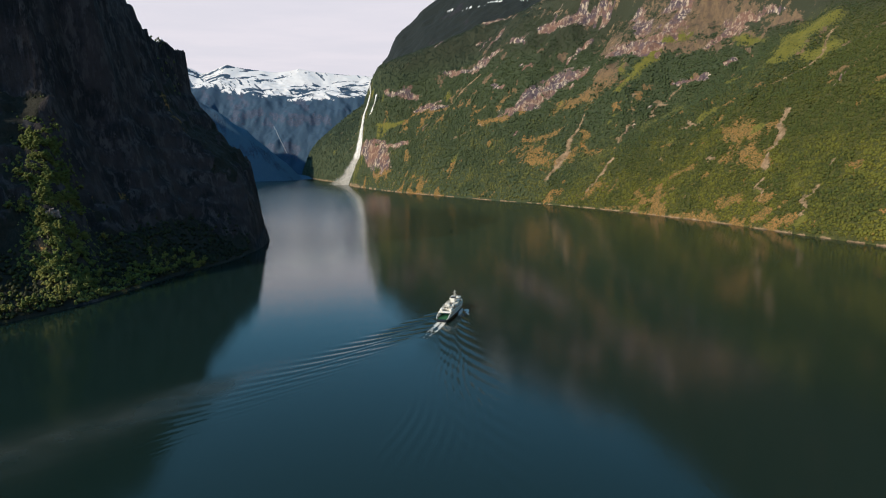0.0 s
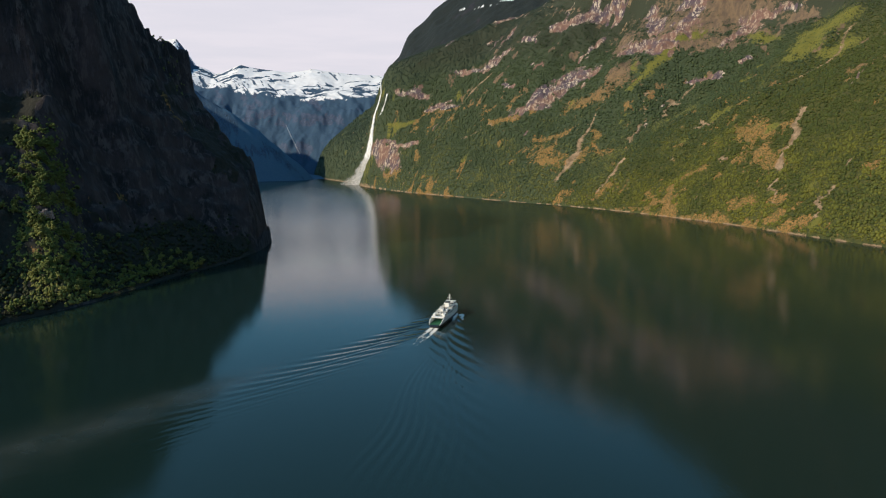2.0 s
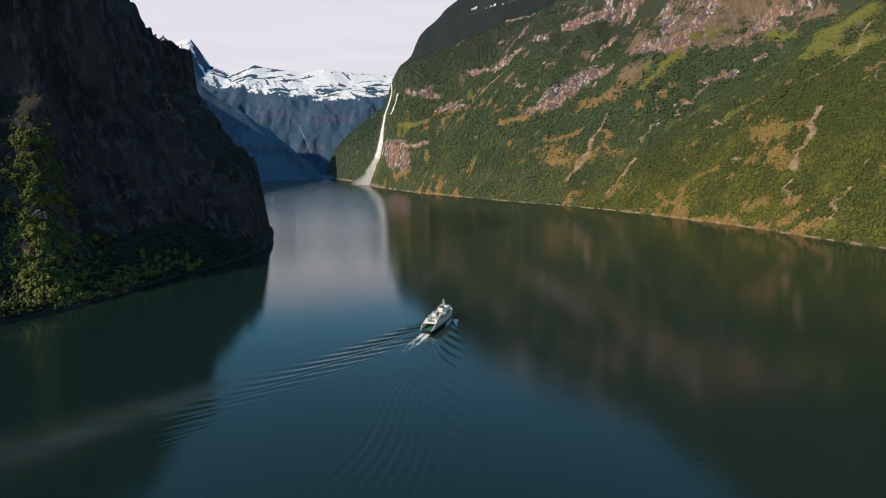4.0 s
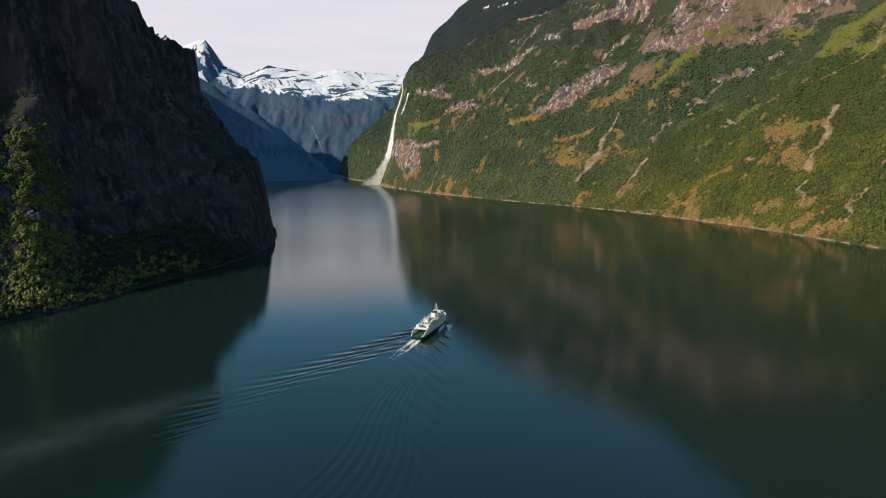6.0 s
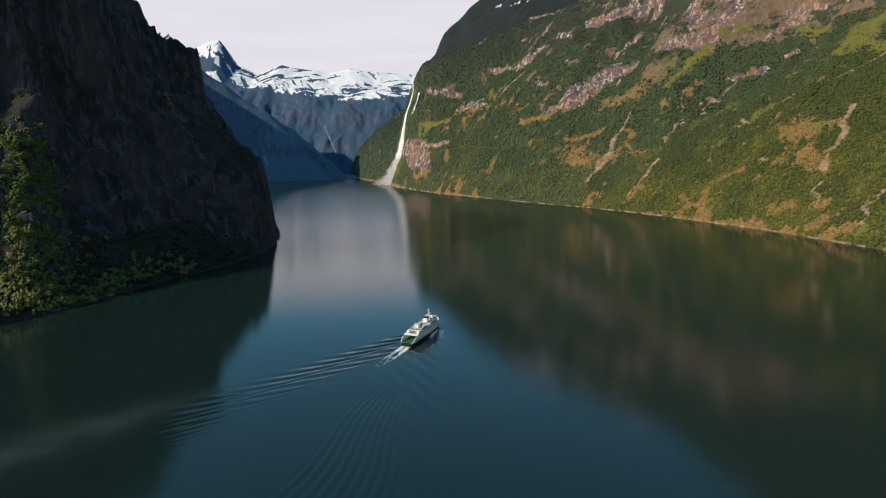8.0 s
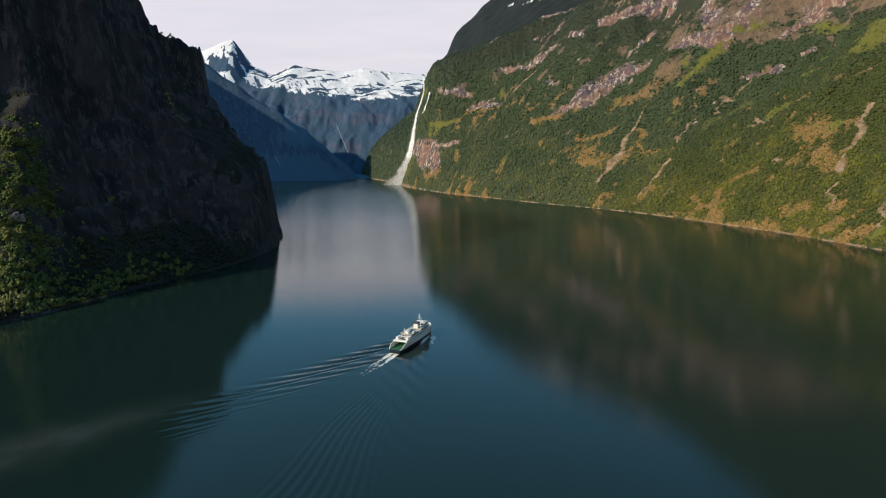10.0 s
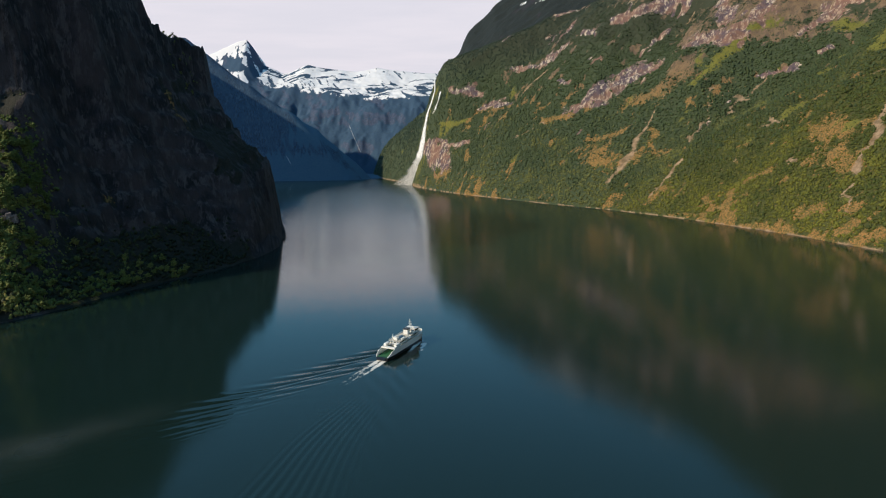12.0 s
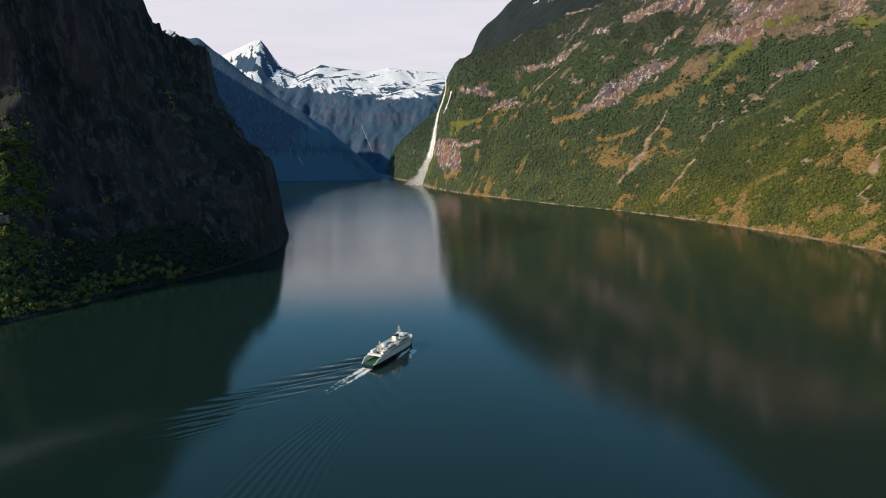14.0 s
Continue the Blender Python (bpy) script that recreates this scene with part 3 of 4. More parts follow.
def wake(x, y):
    """Ship waves: diverging plane waves that keep pace with the ferry, sent out by its bow and stern."""
    along, side = ferry_coords(x, y)
    k0 = 9.81 / 5.7 ** 2
    out = np.zeros(np.shape(x))
    angles = np.linspace(0.50, 1.25, 190)
    for origin, power in ((27.0, 1.0), (-28.0, -0.4)):
        a = origin - along
        for turn in (-1, 1):
            total = np.zeros(np.shape(x))
            for th in angles:
                k = k0 / math.cos(th) ** 2
                amp = math.exp(-(k / 1.9) ** 2) * math.sin(th) ** 2 * float(ease(0.50, 0.66, th))
                total += amp * np.cos(k * (a * math.cos(th) + side * turn * math.sin(th)) + 0.6)
            fade = (1 - 0.62 * ease(-5, 10, side)) * ease(-2, 12, a) * (np.exp(-np.maximum(a, 0) / 125) + 0.12 * ease(-6, 14, side) * np.exp(-np.maximum(a, 0) / 330))
            inside = 1 - ease(0.33, 0.42, np.abs(side) / (np.maximum(a, 0) + 14))
            out += power * total / len(angles) * fade * inside
    # older, nearly straight ripples that spread out far behind on the open side
    back = np.maximum(27 - along, 1)
    spread = side / back + 0.012 * np.sin(back / 23)
    fan = np.cos(2 * math.pi * (spread - 0.10) * 46) * ease(0.09, 0.14, spread) * (1 - ease(0.26, 0.36, spread))
    return out + 0.043 * fan * ease(80, 150, back) * (1 - ease(250, 340, back))


def fjord():
    m, g = material("fjord water")
    pos = g.add("ShaderNodeNewGeometry").outputs["Position"]
    foam = g.add("ShaderNodeAttribute", attribute_name="foam").outputs["Fac"]
    n1 = g.noise(g.scaled(pos, 0.35, 0.35, 0.35), 1.0, 4, 0.6)
    n2 = g.noise(g.scaled(pos, 0.03, 0.03, 0.03), 1.0, 3, 0.5)
    calm = g.ramp(g.noise(g.scaled(pos, 0.004, 0.004, 0.004), 1.0, 3, 0.5), 0.4, 0.65, 0.6, 1.4)
    h = g.math("MULTIPLY", g.math("ADD", g.math("MULTIPLY", n1, 0.14), g.math("MULTIPLY", n2, 0.3)), calm)
    white = g.ramp(g.math("ADD", foam, g.math("MULTIPLY", g.math("SUBTRACT", g.noise(pos, 0.45, 6, 0.7), 0.5), 1.3)), 0.45, 0.8)
    film = g.math("MULTIPLY", g.add("ShaderNodeAttribute", attribute_name="chop").outputs["Fac"], g.ramp(g.noise(g.scaled(pos, 0.05, 0.05, 0.05), 1.0, 5, 0.6), 0.25, 0.7, 0.010, 0.032))
    white = g.math("MAXIMUM", white, film)
    col = g.mix(white, (0.0085, 0.0212, 0.0180, 1), (0.82, 0.79, 0.73, 1))
    # wind ruffles the open reach towards the head of the fjord
    ruffle = g.ramp(g.math("ADD", g.add("ShaderNodeSeparateXYZ", {0: pos}).outputs[1], g.math("MULTIPLY", n2, 400)), 500, 2000, 0.050, 0.060)
    # the spent bow wave leaves a broken, rougher band
    ruffle = g.math("ADD", ruffle, g.math("MULTIPLY", g.add("ShaderNodeAttribute", attribute_name="chop").outputs["Fac"], g.ramp(n2, 0.3, 0.7, 0.1, 0.35)))
    # stirred water between the arms of the wake, with a smooth slick along the ferry's track
    ruffle = g.math("ADD", ruffle, g.math("MULTIPLY", g.add("ShaderNodeAttribute", attribute_name="stir").outputs["Fac"], 0.10))
    bump = g.add("ShaderNodeBump", {"Height": h, "Strength": 0.2, "Distance": 1.0})
    # facets of small ripples, steeper on the open reach
    chaos = g.add("ShaderNodeTexNoise", {"Vector": pos, "Scale": 4.0, "Detail": 2.0}).outputs["Color"]
    tilt = g.add("ShaderNodeVectorMath", {0: chaos, 1: (0.5, 0.5, 0.5)}, operation="SUBTRACT").outputs[0]
    reach = g.ramp(g.add("ShaderNodeSeparateXYZ", {0: pos}).outputs[1], 600, 2600, 0.095, 0.34)
    tilt = g.add("ShaderNodeVectorMath", {0: tilt, "Scale": reach}, operation="SCALE").outputs[0]
    # the normals lean south on the open reach, so it mirrors higher, paler sky
    sky_lean = g.add("ShaderNodeCombineXYZ", {1: g.math("ADD", g.ramp(g.add("ShaderNodeSeparateXYZ", {0: pos}).outputs[1], 780, 1450, 0.0, -0.037),
                                               g.ramp(g.add("ShaderNodeSeparateXYZ", {0: pos}).outputs[1], 1300, 2300, 0.0, -0.026))}).outputs[0]
    tilt = g.add("ShaderNodeVectorMath", {0: tilt, 1: sky_lean}).outputs[0]
    normal = g.add("ShaderNodeVectorMath", {0: g.add("ShaderNodeVectorMath", {0: bump.outputs[0], 1: tilt}).outputs[0]}, operation="NORMALIZE").outputs[0]
    finish(g, col, g.math("MAXIMUM", ruffle, g.math("MULTIPLY", white, 0.8)), IOR=1.333, Normal=normal)
    fine = lambda a, b, lo, hi, step: np.concatenate([np.linspace(lo, a, 24)[:-1], np.arange(a, b, step), np.linspace(b, hi, 24)])
    xs, ys = fine(-300, 110, -9000, 9000, 1.05), fine(150, 570, -6000, 12000, 1.05)
    Y, X = np.meshgrid(ys, xs, indexing="ij")
    rim = ease(-300, -250, X) * (1 - ease(80, 110, X)) * ease(150, 210, Y)
    Z = np.zeros(X.shape)
    Z[rim > 0] = (2.1 * wake(X[rim > 0], Y[rim > 0]) * rim[rim > 0])
    a, b = ferry_coords(X, Y)
    aft = np.maximum(-a - 31, 0)
    # two foaming lanes behind the screws, torn into streaks
    torn = fbm(a * 0.16, b, 1.7, 3, 231)
    lanes = np.exp(-((np.abs(b) - 2.7) / (1.9 + 0.035 * aft)) ** 2) + 0.35 * np.exp(-(b / 3.2) ** 2)
    stern = lanes * (0.95 + 0.55 * torn) * np.exp(-aft / 46) * ease(-28, -32, a)
    back = np.maximum(17 - a, 0)
    lump = 2.2 * np.exp(-((b - 9.0 - 0.28 * np.maximum(22 - a, 0)) / 2.4) ** 2) * ease(25, 18, a) * ease(-6, 10, a) * (0.5 + 1.1 * fbm(a * 0.3, b, 2.2, 3, 233))
    bow = np.exp(-((np.abs(b) - 5.2 - 0.16 * back) / (1.3 + 0.07 * back)) ** 2) * np.exp(-back / 18) * ease(24, 15, a) * 1.9
    reach = 27 - a
    chop = np.exp(-((np.where(b < 0, -b, 1e6) / (np.maximum(reach, 0) + 14) - 0.385) / 0.075) ** 2) * ease(150, 270, reach) * (1 - ease(420, 700, reach))
    inner = 1 - ease(0.22, 0.36, np.abs(b) / (np.maximum(reach, 0) + 14))
    stir = inner * ease(20, 70, reach) * np.exp(-np.maximum(reach, 0) / 260) * (1 - 1.6 * np.exp(-((b + 3) / 5.0) ** 2))
    return grid_object("water", X, Y, Z, m, {"foam": np.maximum(np.maximum(stern, bow), lump), "chop": chop, "stir": stir})


water = tagged(fjord(), "calm dark green fjord water with a ferry's wake", "water", kind="structure")

# ---- woods ----
ICO = bmesh.new()
bmesh.ops.create_icosphere(ICO, subdivisions=1, radius=1.0)
ICO_V = np.array([v.co[:] for v in ICO.verts])
ICO_F = np.array([[v.index for v in f.verts] for f in ICO.faces])
ICO.free()
# a coarser clump for the far woods
OCT_V = np.array([(1, 0, 0), (0, 1, 0), (-1, 0, 0), (0, -1, 0), (0, 0, 1), (0, 0, -1)], float) * 1.15
OCT_F = np.array([(0, 1, 4), (1, 2, 4), (2, 3, 4), (3, 0, 4), (1, 0, 5), (2, 1, 5), (3, 2, 5), (0, 3, 5)])


def clump_mesh(name, centres, sizes, mat, rng, rough=0.28, shape=None):
    """Many small uneven leaf clumps as one mesh. centres (n, 3), sizes (n, 3)."""
    n = len(centres)
    verts, faces = shape or (ICO_V, ICO_F)
    v = verts[None] * (1 + rng.uniform(-rough, rough, (n, len(verts), 1)))
    turn = rng.uniform(0, 2 * math.pi, n)
    c, s = np.cos(turn)[:, None], np.sin(turn)[:, None]
    v = np.stack([v[..., 0] * c - v[..., 1] * s, v[..., 0] * s + v[..., 1] * c, v[..., 2]], -1)
    v = v * sizes[:, None] + centres[:, None]
    f = (faces[None] + (np.arange(n) * len(verts))[:, None, None]).reshape(-1)
    me = bpy.data.meshes.new(name)
    me.vertices.add(n * len(verts))
    me.vertices.foreach_set("co", v.astype(np.float32).ravel())
    me.loops.add(len(f))
    me.loops.foreach_set("vertex_index", f.astype(np.int32))
    me.polygons.add(len(f) // 3)
    me.polygons.foreach_set("loop_start", np.arange(0, len(f), 3, dtype=np.int32))
    me.polygons.foreach_set("use_smooth", np.ones(len(f) // 3, dtype=bool))
    me.update(calc_edges=True)
    me.materials.append(mat)
    return me


def crowns(x, y, z, r, rng, lobes=2):
    """Clump centres and sizes for trees at x, y, z with crown radius r."""
    cs, ss = [], []
    for k in range(lobes):
        f = rng.uniform(0.55, 0.85, len(x)) if k else rng.uniform(0.8, 1.1, len(x))
        off = r * 0.75 if k else r * 0.0
        th = rng.uniform(0, 2 * math.pi, len(x))
        up = rng.uniform(0.7, 1.6, len(x)) if k else rng.uniform(0.8, 1.2, len(x))
        cs.append(np.stack([x + off * np.cos(th), y + off * np.sin(th), z + r * up], -1))
        ss.append(np.stack([r * f, r * f, r * f * rng.uniform(0.9, 1.35, len(x))], -1))
    return np.concatenate(cs), np.concatenate(ss)


def sunny_woods():
    rng = np.random.default_rng(5)
    xs, ys, rs = [], [], []
    for y0, y1, depth, n, r0, r1 in ((730, 1700, 720, 92000, 1.0, 3.0), (1700, 2900, 720, 62000, 1.2, 3.6), (2900, 3900, 430, 9000, 2.0, 4.5)):
        y, u = rng.uniform(y0, y1, n), rng.uniform(1.5, depth, n)
        xs.append(right_shore(y) + u), ys.append(y), rs.append(r0 + (r1 - r0) * rng.uniform(0, 1, n) ** 2.2 * 1.1)
    x, y, r = np.concatenate(xs), np.concatenate(ys), np.concatenate(rs)
    z = right_height(x, y)
    m = sunny_masks(x, y, z)
    bare = np.max([m["rock"], m["scree"], m["soil"] * 0.9, m["grass"], m["snow"]], axis=0) + 0.12 * rng.normal(size=len(x))
    keep = (bare < 0.42) | ((bare < 0.85) & (np.maximum(m["rock"], m["scree"]) < 0.4) & (rng.uniform(size=len(x)) < 0.72))
    keep &= z > 4.0 + 2.0 * fbm(y, y * 0, 25, 3, 146)
    # small scrub on the half-bare ground and towards the tops
    r = 0.9 * r * np.where(bare > 0.42, 0.5, 1.0) * (1 - 0.35 * ease(300, 600, z))
    c, s = crowns(x[keep], y[keep], z[keep] - 0.4 * r[keep], r[keep], rng, 1)
    s *= np.stack([np.full(len(s), 1.18), np.full(len(s), 1.18), rng.uniform(0.75, 1.35, len(s))], -1)
    # darker spruce beyond the tall waterfall and on the shoulder over it
    dark = c[:, 1] + 0.55 * c[:, 2] + 60 * fbm(c[:, 0], c[:, 1], 120, 3, 195) > 2760
    ob = new("spruce_woods", clump_mesh("spruce_woods", c[dark], s[dark] * (0.9, 0.9, 1.25), M_SPRUCE, rng, 0.25, (OCT_V, OCT_F)))
    tagged(ob, "dark green spruce woods on the shoulder beyond a waterfall", "forest", kind="stuff")
    c, s = c[~dark], s[~dark]
    # birch near the camera, woods cooled with painted haze further up the fjord
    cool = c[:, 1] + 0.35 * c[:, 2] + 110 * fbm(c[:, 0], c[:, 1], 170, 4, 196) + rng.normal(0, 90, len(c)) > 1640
    ob = new("mixed_woods", clump_mesh("mixed_woods", c[cool], s[cool], M_HAZED, rng, 0.25, (OCT_V, OCT_F)))
    tagged(ob, "green woods on the farther fjord wall with haze in their colour", "forest", kind="stuff")
    near = c[:, 1] < 1030
    ob = new("birch_woods", clump_mesh("birch_woods", c[near], s[near], M_WOOD, rng))
    tagged(ob, "dense green birch woods clinging to the steep fjord wall", "forest", kind="stuff")
    rest = ~near & ~cool
    ob = new("birch_woods", clump_mesh("birch_woods", c[rest], s[rest], M_WOOD, rng, 0.25, (OCT_V, OCT_F)))
    tagged(ob, "green birch woods on the middle of the slope", "forest", kind="stuff")


sunny_woods()


def shade_scrub():
    rng = np.random.default_rng(8)
    n = 15000
    y, u = rng.uniform(480, 1190, n), rng.uniform(1.0, 330, n) ** 1.0
    x = left_shore(y) - u
    z = left_height(x, y)
    st = steepness(x, y, left_height)
    keep = (z > 1.5) & (st + 0.9 * fbm(x, y, 30, 4, 180) + 0.25 * rng.normal(size=n) < 1.05 - 0.35 * ease(40, 110, z))
    x, y, z = x[keep], y[keep], z[keep]
    r = rng.uniform(1.0, 2.6, len(x)) * (1 - 0.3 * ease(40, 120, z))
    c, s = crowns(x, y, z - 0.3 * r, r, rng, 1)
    ob = new("cliff_scrub", clump_mesh("cliff_scrub", c, s, M_SCRUB_SHADE, rng, 0.3, (OCT_V, OCT_F)))
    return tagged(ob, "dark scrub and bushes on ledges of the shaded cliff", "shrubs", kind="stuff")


shade_scrub()


def spur_bushes():
    """Bright undergrowth on the spur that the sun reaches, and along the water."""
    rng = np.random.default_rng(9)
    t = -0.12 + 0.92 * rng.uniform(0, 1, 5200) ** 0.75
    x, y = -398 - 75 * t + rng.normal(0, 15, 5200), 622 + 157 * t + rng.normal(0, 15, 5200)
    ys = rng.uniform(490, 780, 1000)
    xs = left_shore(ys) - rng.uniform(3, 42, 1000) * rng.uniform(0.2, 1, 1000)
    x, y = np.concatenate([x, xs]), np.concatenate([y, ys])
    z = left_height(x, y)
    keep = (z > 1.5) & (fbm(x, y, 14, 3, 190) > np.where(np.arange(len(x)) < 5200, -0.45, -0.12))
    r = rng.uniform(0.7, 2.1, keep.sum())
    c, s = crowns(x[keep], y[keep], z[keep] - 0.3 * r, r, rng)
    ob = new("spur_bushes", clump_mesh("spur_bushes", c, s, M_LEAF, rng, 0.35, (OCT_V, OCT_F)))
    return tagged(ob, "yellow green bushes on a sunlit rocky spur", "shrubs", kind="stuff")


spur_bushes()


# ---- single trees on the shaded headland ----
def part(name, bm, mat, parent, label=""):
    me = bpy.data.meshes.new(name)
    bm.to_mesh(me)
    bm.free()
    me.materials.append(mat)
    ob = new(name, me)
    ob.parent = parent
    if label:
        ob["label"] = label
    return ob


def tree_kind(seed):
    """A birch: leaning tapered trunk with limbs, crown of many small clumps with gaps."""
    rng = np.random.default_rng(seed)
    root = new("tree")
    bm = bmesh.new()
    tall = rng.uniform(7, 11)

    def limb(a, b, r0, r1):
        m = look(a, b)
        bmesh.ops.create_cone(bm, cap_ends=True, segments=6, radius1=r1, radius2=r0, depth=(Vector(b) - Vector(a)).length,
                              matrix=Matrix.Translation((Vector(a) + Vector(b)) / 2) @ m.to_3x3().to_4x4())
    lean = rng.uniform(-0.8, 0.8, 2)
    top = (lean[0], lean[1], tall * 0.8)
    limb((0, 0, -1.5), top, 0.22, 0.06)
    tips = [top]
    for k in range(6):
        h = rng.uniform(0.3, 0.75)
        th = rng.uniform(0, 6.28)
        a = (lean[0] * h, lean[1] * h, tall * 0.8 * h)
        b = (a[0] + 2.2 * math.cos(th) * (1.1 - h), a[1] + 2.2 * math.sin(th) * (1.1 - h), a[2] + rng.uniform(0.8, 1.8))
        limb(a, b, 0.09, 0.03)
        tips.append(b)
    part("trunk", bm, M_BARK, root)
    cs, ss = [], []
    for tx, ty, tz in tips:
        for k in range(7):
            cs.append((tx + rng.normal(0, 0.95), ty + rng.normal(0, 0.95), tz + rng.normal(0.2, 0.9)))
            q = rng.uniform(0.45, 1.0)
            ss.append((q, q, q * rng.uniform(0.6, 1.0)))
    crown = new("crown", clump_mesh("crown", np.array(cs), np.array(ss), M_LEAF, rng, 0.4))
    crown.parent = root
    return tagged(root, "leafy birch rooted on a steep rocky shore spur", "tree", group="trees on the shaded headland")


def shore_trees():
    rng = np.random.default_rng(12)
    kinds = [tree_kind(100 + k) for k in range(6)]
    spots = []
    for k in range(165):  # the sunlit spur
        t = 0.77 * rng.uniform(0, 1) ** 0.6
        spots.append((-398 - 76 * t + rng.normal(0, 14), 622 + 157 * t + rng.normal(0, 14), rng.uniform(0.8, 1.35) + 0.3 * t))
    for k in range(88):  # the apron above the water
        y = rng.uniform(500, 800)
        spots.append((float(left_shore(np.array([y]))[0]) - rng.uniform(4, 16 + 60 * rng.uniform(0, 1) ** 2), y, rng.uniform(0.7, 1.2)))
    for k in range(38):  # the ledge on the crest
        spots.append((rng.uniform(-452, -404), rng.uniform(1050, 1112), rng.uniform(0.45, 0.8)))
    spots.append((-393.5, 768.0, 1.0))  # a lone bush below the cliff
    for k, (x, y, s) in enumerate(spots):
        z = float(left_height(np.array([x]), np.array([y]))[0])
        if z < 1.0:
            continue
        made = copy_thing(kinds[k % 6], pose(x, y, z - 0.3, 0, 0, rng.uniform(0, 360)))
        made.scale = (s * 1.15, s * 1.15, s)
    for root in kinds:
        for ob in (*root.children_recursive, root):
            bpy.data.objects.remove(ob)


shore_trees()


# ---- the bare outcrop on the wooded spur ----
def outcrop():
    """An angular block of pale rock split by two joints."""
    rng = np.random.default_rng(31)
    root = new("rock_outcrop")
    root.matrix_basis = pose(-425.0, 672.5, 80.5, 4, -6, 24)
    tagged(root, "pale angular rock outcrop on a wooded spur", "rock")
    m, g = material("pale gneiss")
    pos = g.add("ShaderNodeTexCoord").outputs["Object"]
    grain, seams = g.noise(pos, 0.9, 7, 0.65), g.noise(g.scaled(pos, 0.8, 0.8, 0.15), 1.0, 6, 0.7)
    col = g.mix(g.ramp(seams, 0.4, 0.6), (0.30, 0.23, 0.20, 1), (0.14, 0.11, 0.10, 1))
    finish(g, g.mix(g.ramp(grain, 0.55, 0.75), col, (0.07, 0.08, 0.04, 1)), 0.9, g.math("ADD", grain, seams), 0.9, 0.5)
    for x, wide, tall in ((-4.3, 3.6, 8.6), (-0.2, 4.3, 10.0), (4.2, 3.9, 7.4)):
        bm = bmesh.new()
        bmesh.ops.create_cube(bm, size=1, matrix=Matrix.Translation((x, 0, tall / 2 - 3)) @ Matrix.Diagonal((wide, 6.5, tall, 1)))
        bmesh.ops.subdivide_edges(bm, edges=bm.edges, cuts=4, use_grid_fill=True)
        for v in bm.verts:
            v.co += Vector(rng.normal(0, 0.32, 3))
            v.co.x -= 0.10 * v.co.z
        part("slab", bm, m, root)


outcrop()


# ---- waterfalls ----
def fall_material():
    m, g = material("falling water")
    pos = g.add("ShaderNodeNewGeometry").outputs["Position"]
    n = g.noise(g.scaled(pos, 0.35, 0.35, 0.05), 1.0, 6, 0.65)
    a = g.add("ShaderNodeAttribute", attribute_name="spray").outputs["Fac"]
    b = g.add("ShaderNodeBsdfPrincipled", {"Base Color": (0.88, 0.86, 0.84, 1), "Roughness": 0.9,
              "Alpha": g.ramp(g.math("ADD", a, g.math("MULTIPLY", g.math("SUBTRACT", n, 0.5), 1.7)), 0.05, 1.0)})
    g.add("ShaderNodeOutputMaterial", {0: b.outputs[0]})
    return m


M_FALL = fall_material()


def waterfall(label, path, widths, sway=0.0):
    """A bulging curtain of water down a path of places, thin at its rims."""
    path, n, k = np.array(path, float), 90, 13
    s = np.linspace(0, 1, len(path))
    t = np.linspace(0, 1, n)
    c = np.stack([np.interp(t, s, path[:, i]) for i in range(3)], -1)
    w = np.interp(t, np.linspace(0, 1, len(widths)), widths) * (1 + 0.25 * fbm(t * 100, t * 0, 6, 3, 210))
    a = np.linspace(-1, 1, k)
    out = np.array([-0.6, -0.8])
    along = np.array([-0.8, 0.6])
    c[:, :2] += along * (sway * fbm(t * 100, t * 0 + 7, 14, 3, 212))[:, None]
    X = c[:, :1] + along[0] * a * w[:, None] + out[0] * (4 + 2.5 * (1 - a ** 2))
    Y = c[:, 1:2] + along[1] * a * w[:, None] + out[1] * (4 + 2.5 * (1 - a ** 2))
    Z = np.repeat(c[:, 2:], k, 1)
    spray = (1 - np.abs(a) ** 2.5)[None] * (0.85 - 0.12 * ease(0.72, 1.0, t)[:, None] + 0.25 * fbm(X, Z * 0.3, 9, 3, 215))
    return tagged(grid_object("waterfall", X, Y, Z, M_FALL, {"spray": spray}), label, "waterfall")


waterfall("tall white waterfall plunging down a red cliff into the fjord",
          [(-135, 2672, 421), (-130, 2606, 365), (-142, 2593, 320), (-158, 2595, 277), (-168, 2581, 222), (-175, 2568, 167),
           (-185, 2566, 112), (-206, 2613, 67), (-222, 2655, 30), (-236, 2690, 0)],
          [3, 4, 5, 7, 11, 19, 36, 68, 112])
for far_path in ([(-747, 4033, 287), (-718, 3956, 242), (-688, 3894, 198), (-662, 3856, 152), (-644, 3836, 120)],
                 [(-847, 3055, 114), (-837, 3053, 96), (-824, 3050, 73)]):
    waterfall("thin distant stream down a blue mountain flank", far_path, [0.5, 1.1, 0.8, 1.3], 4)
waterfall("thin side stream of the tall white waterfall", [(-106, 2572, 358), (-115, 2560, 321), (-131, 2566, 281), (-150, 2580, 250)], [5, 3, 6, 3])


# ---- the ferry ----
def box(bm, x0, x1, y0, y1, z0, z1, bevel=0.0):
    made = bmesh.ops.create_cube(bm, size=1, matrix=Matrix.Translation(((x0 + x1) / 2, (y0 + y1) / 2, (z0 + z1) / 2)) @ Matrix.Diagonal((x1 - x0, y1 - y0, z1 - z0, 1)))
    if bevel:
        edges = {e for v in made["verts"] for e in v.link_edges}
        bmesh.ops.bevel(bm, geom=list(edges), offset=bevel, segments=2, affect="EDGES", profile=0.5)


def boxed(name, mat, parent, *dims, bevel=0.0, label=""):
    bm = bmesh.new()
    box(bm, *dims, bevel)
    return part(name, bm, mat, parent, label)


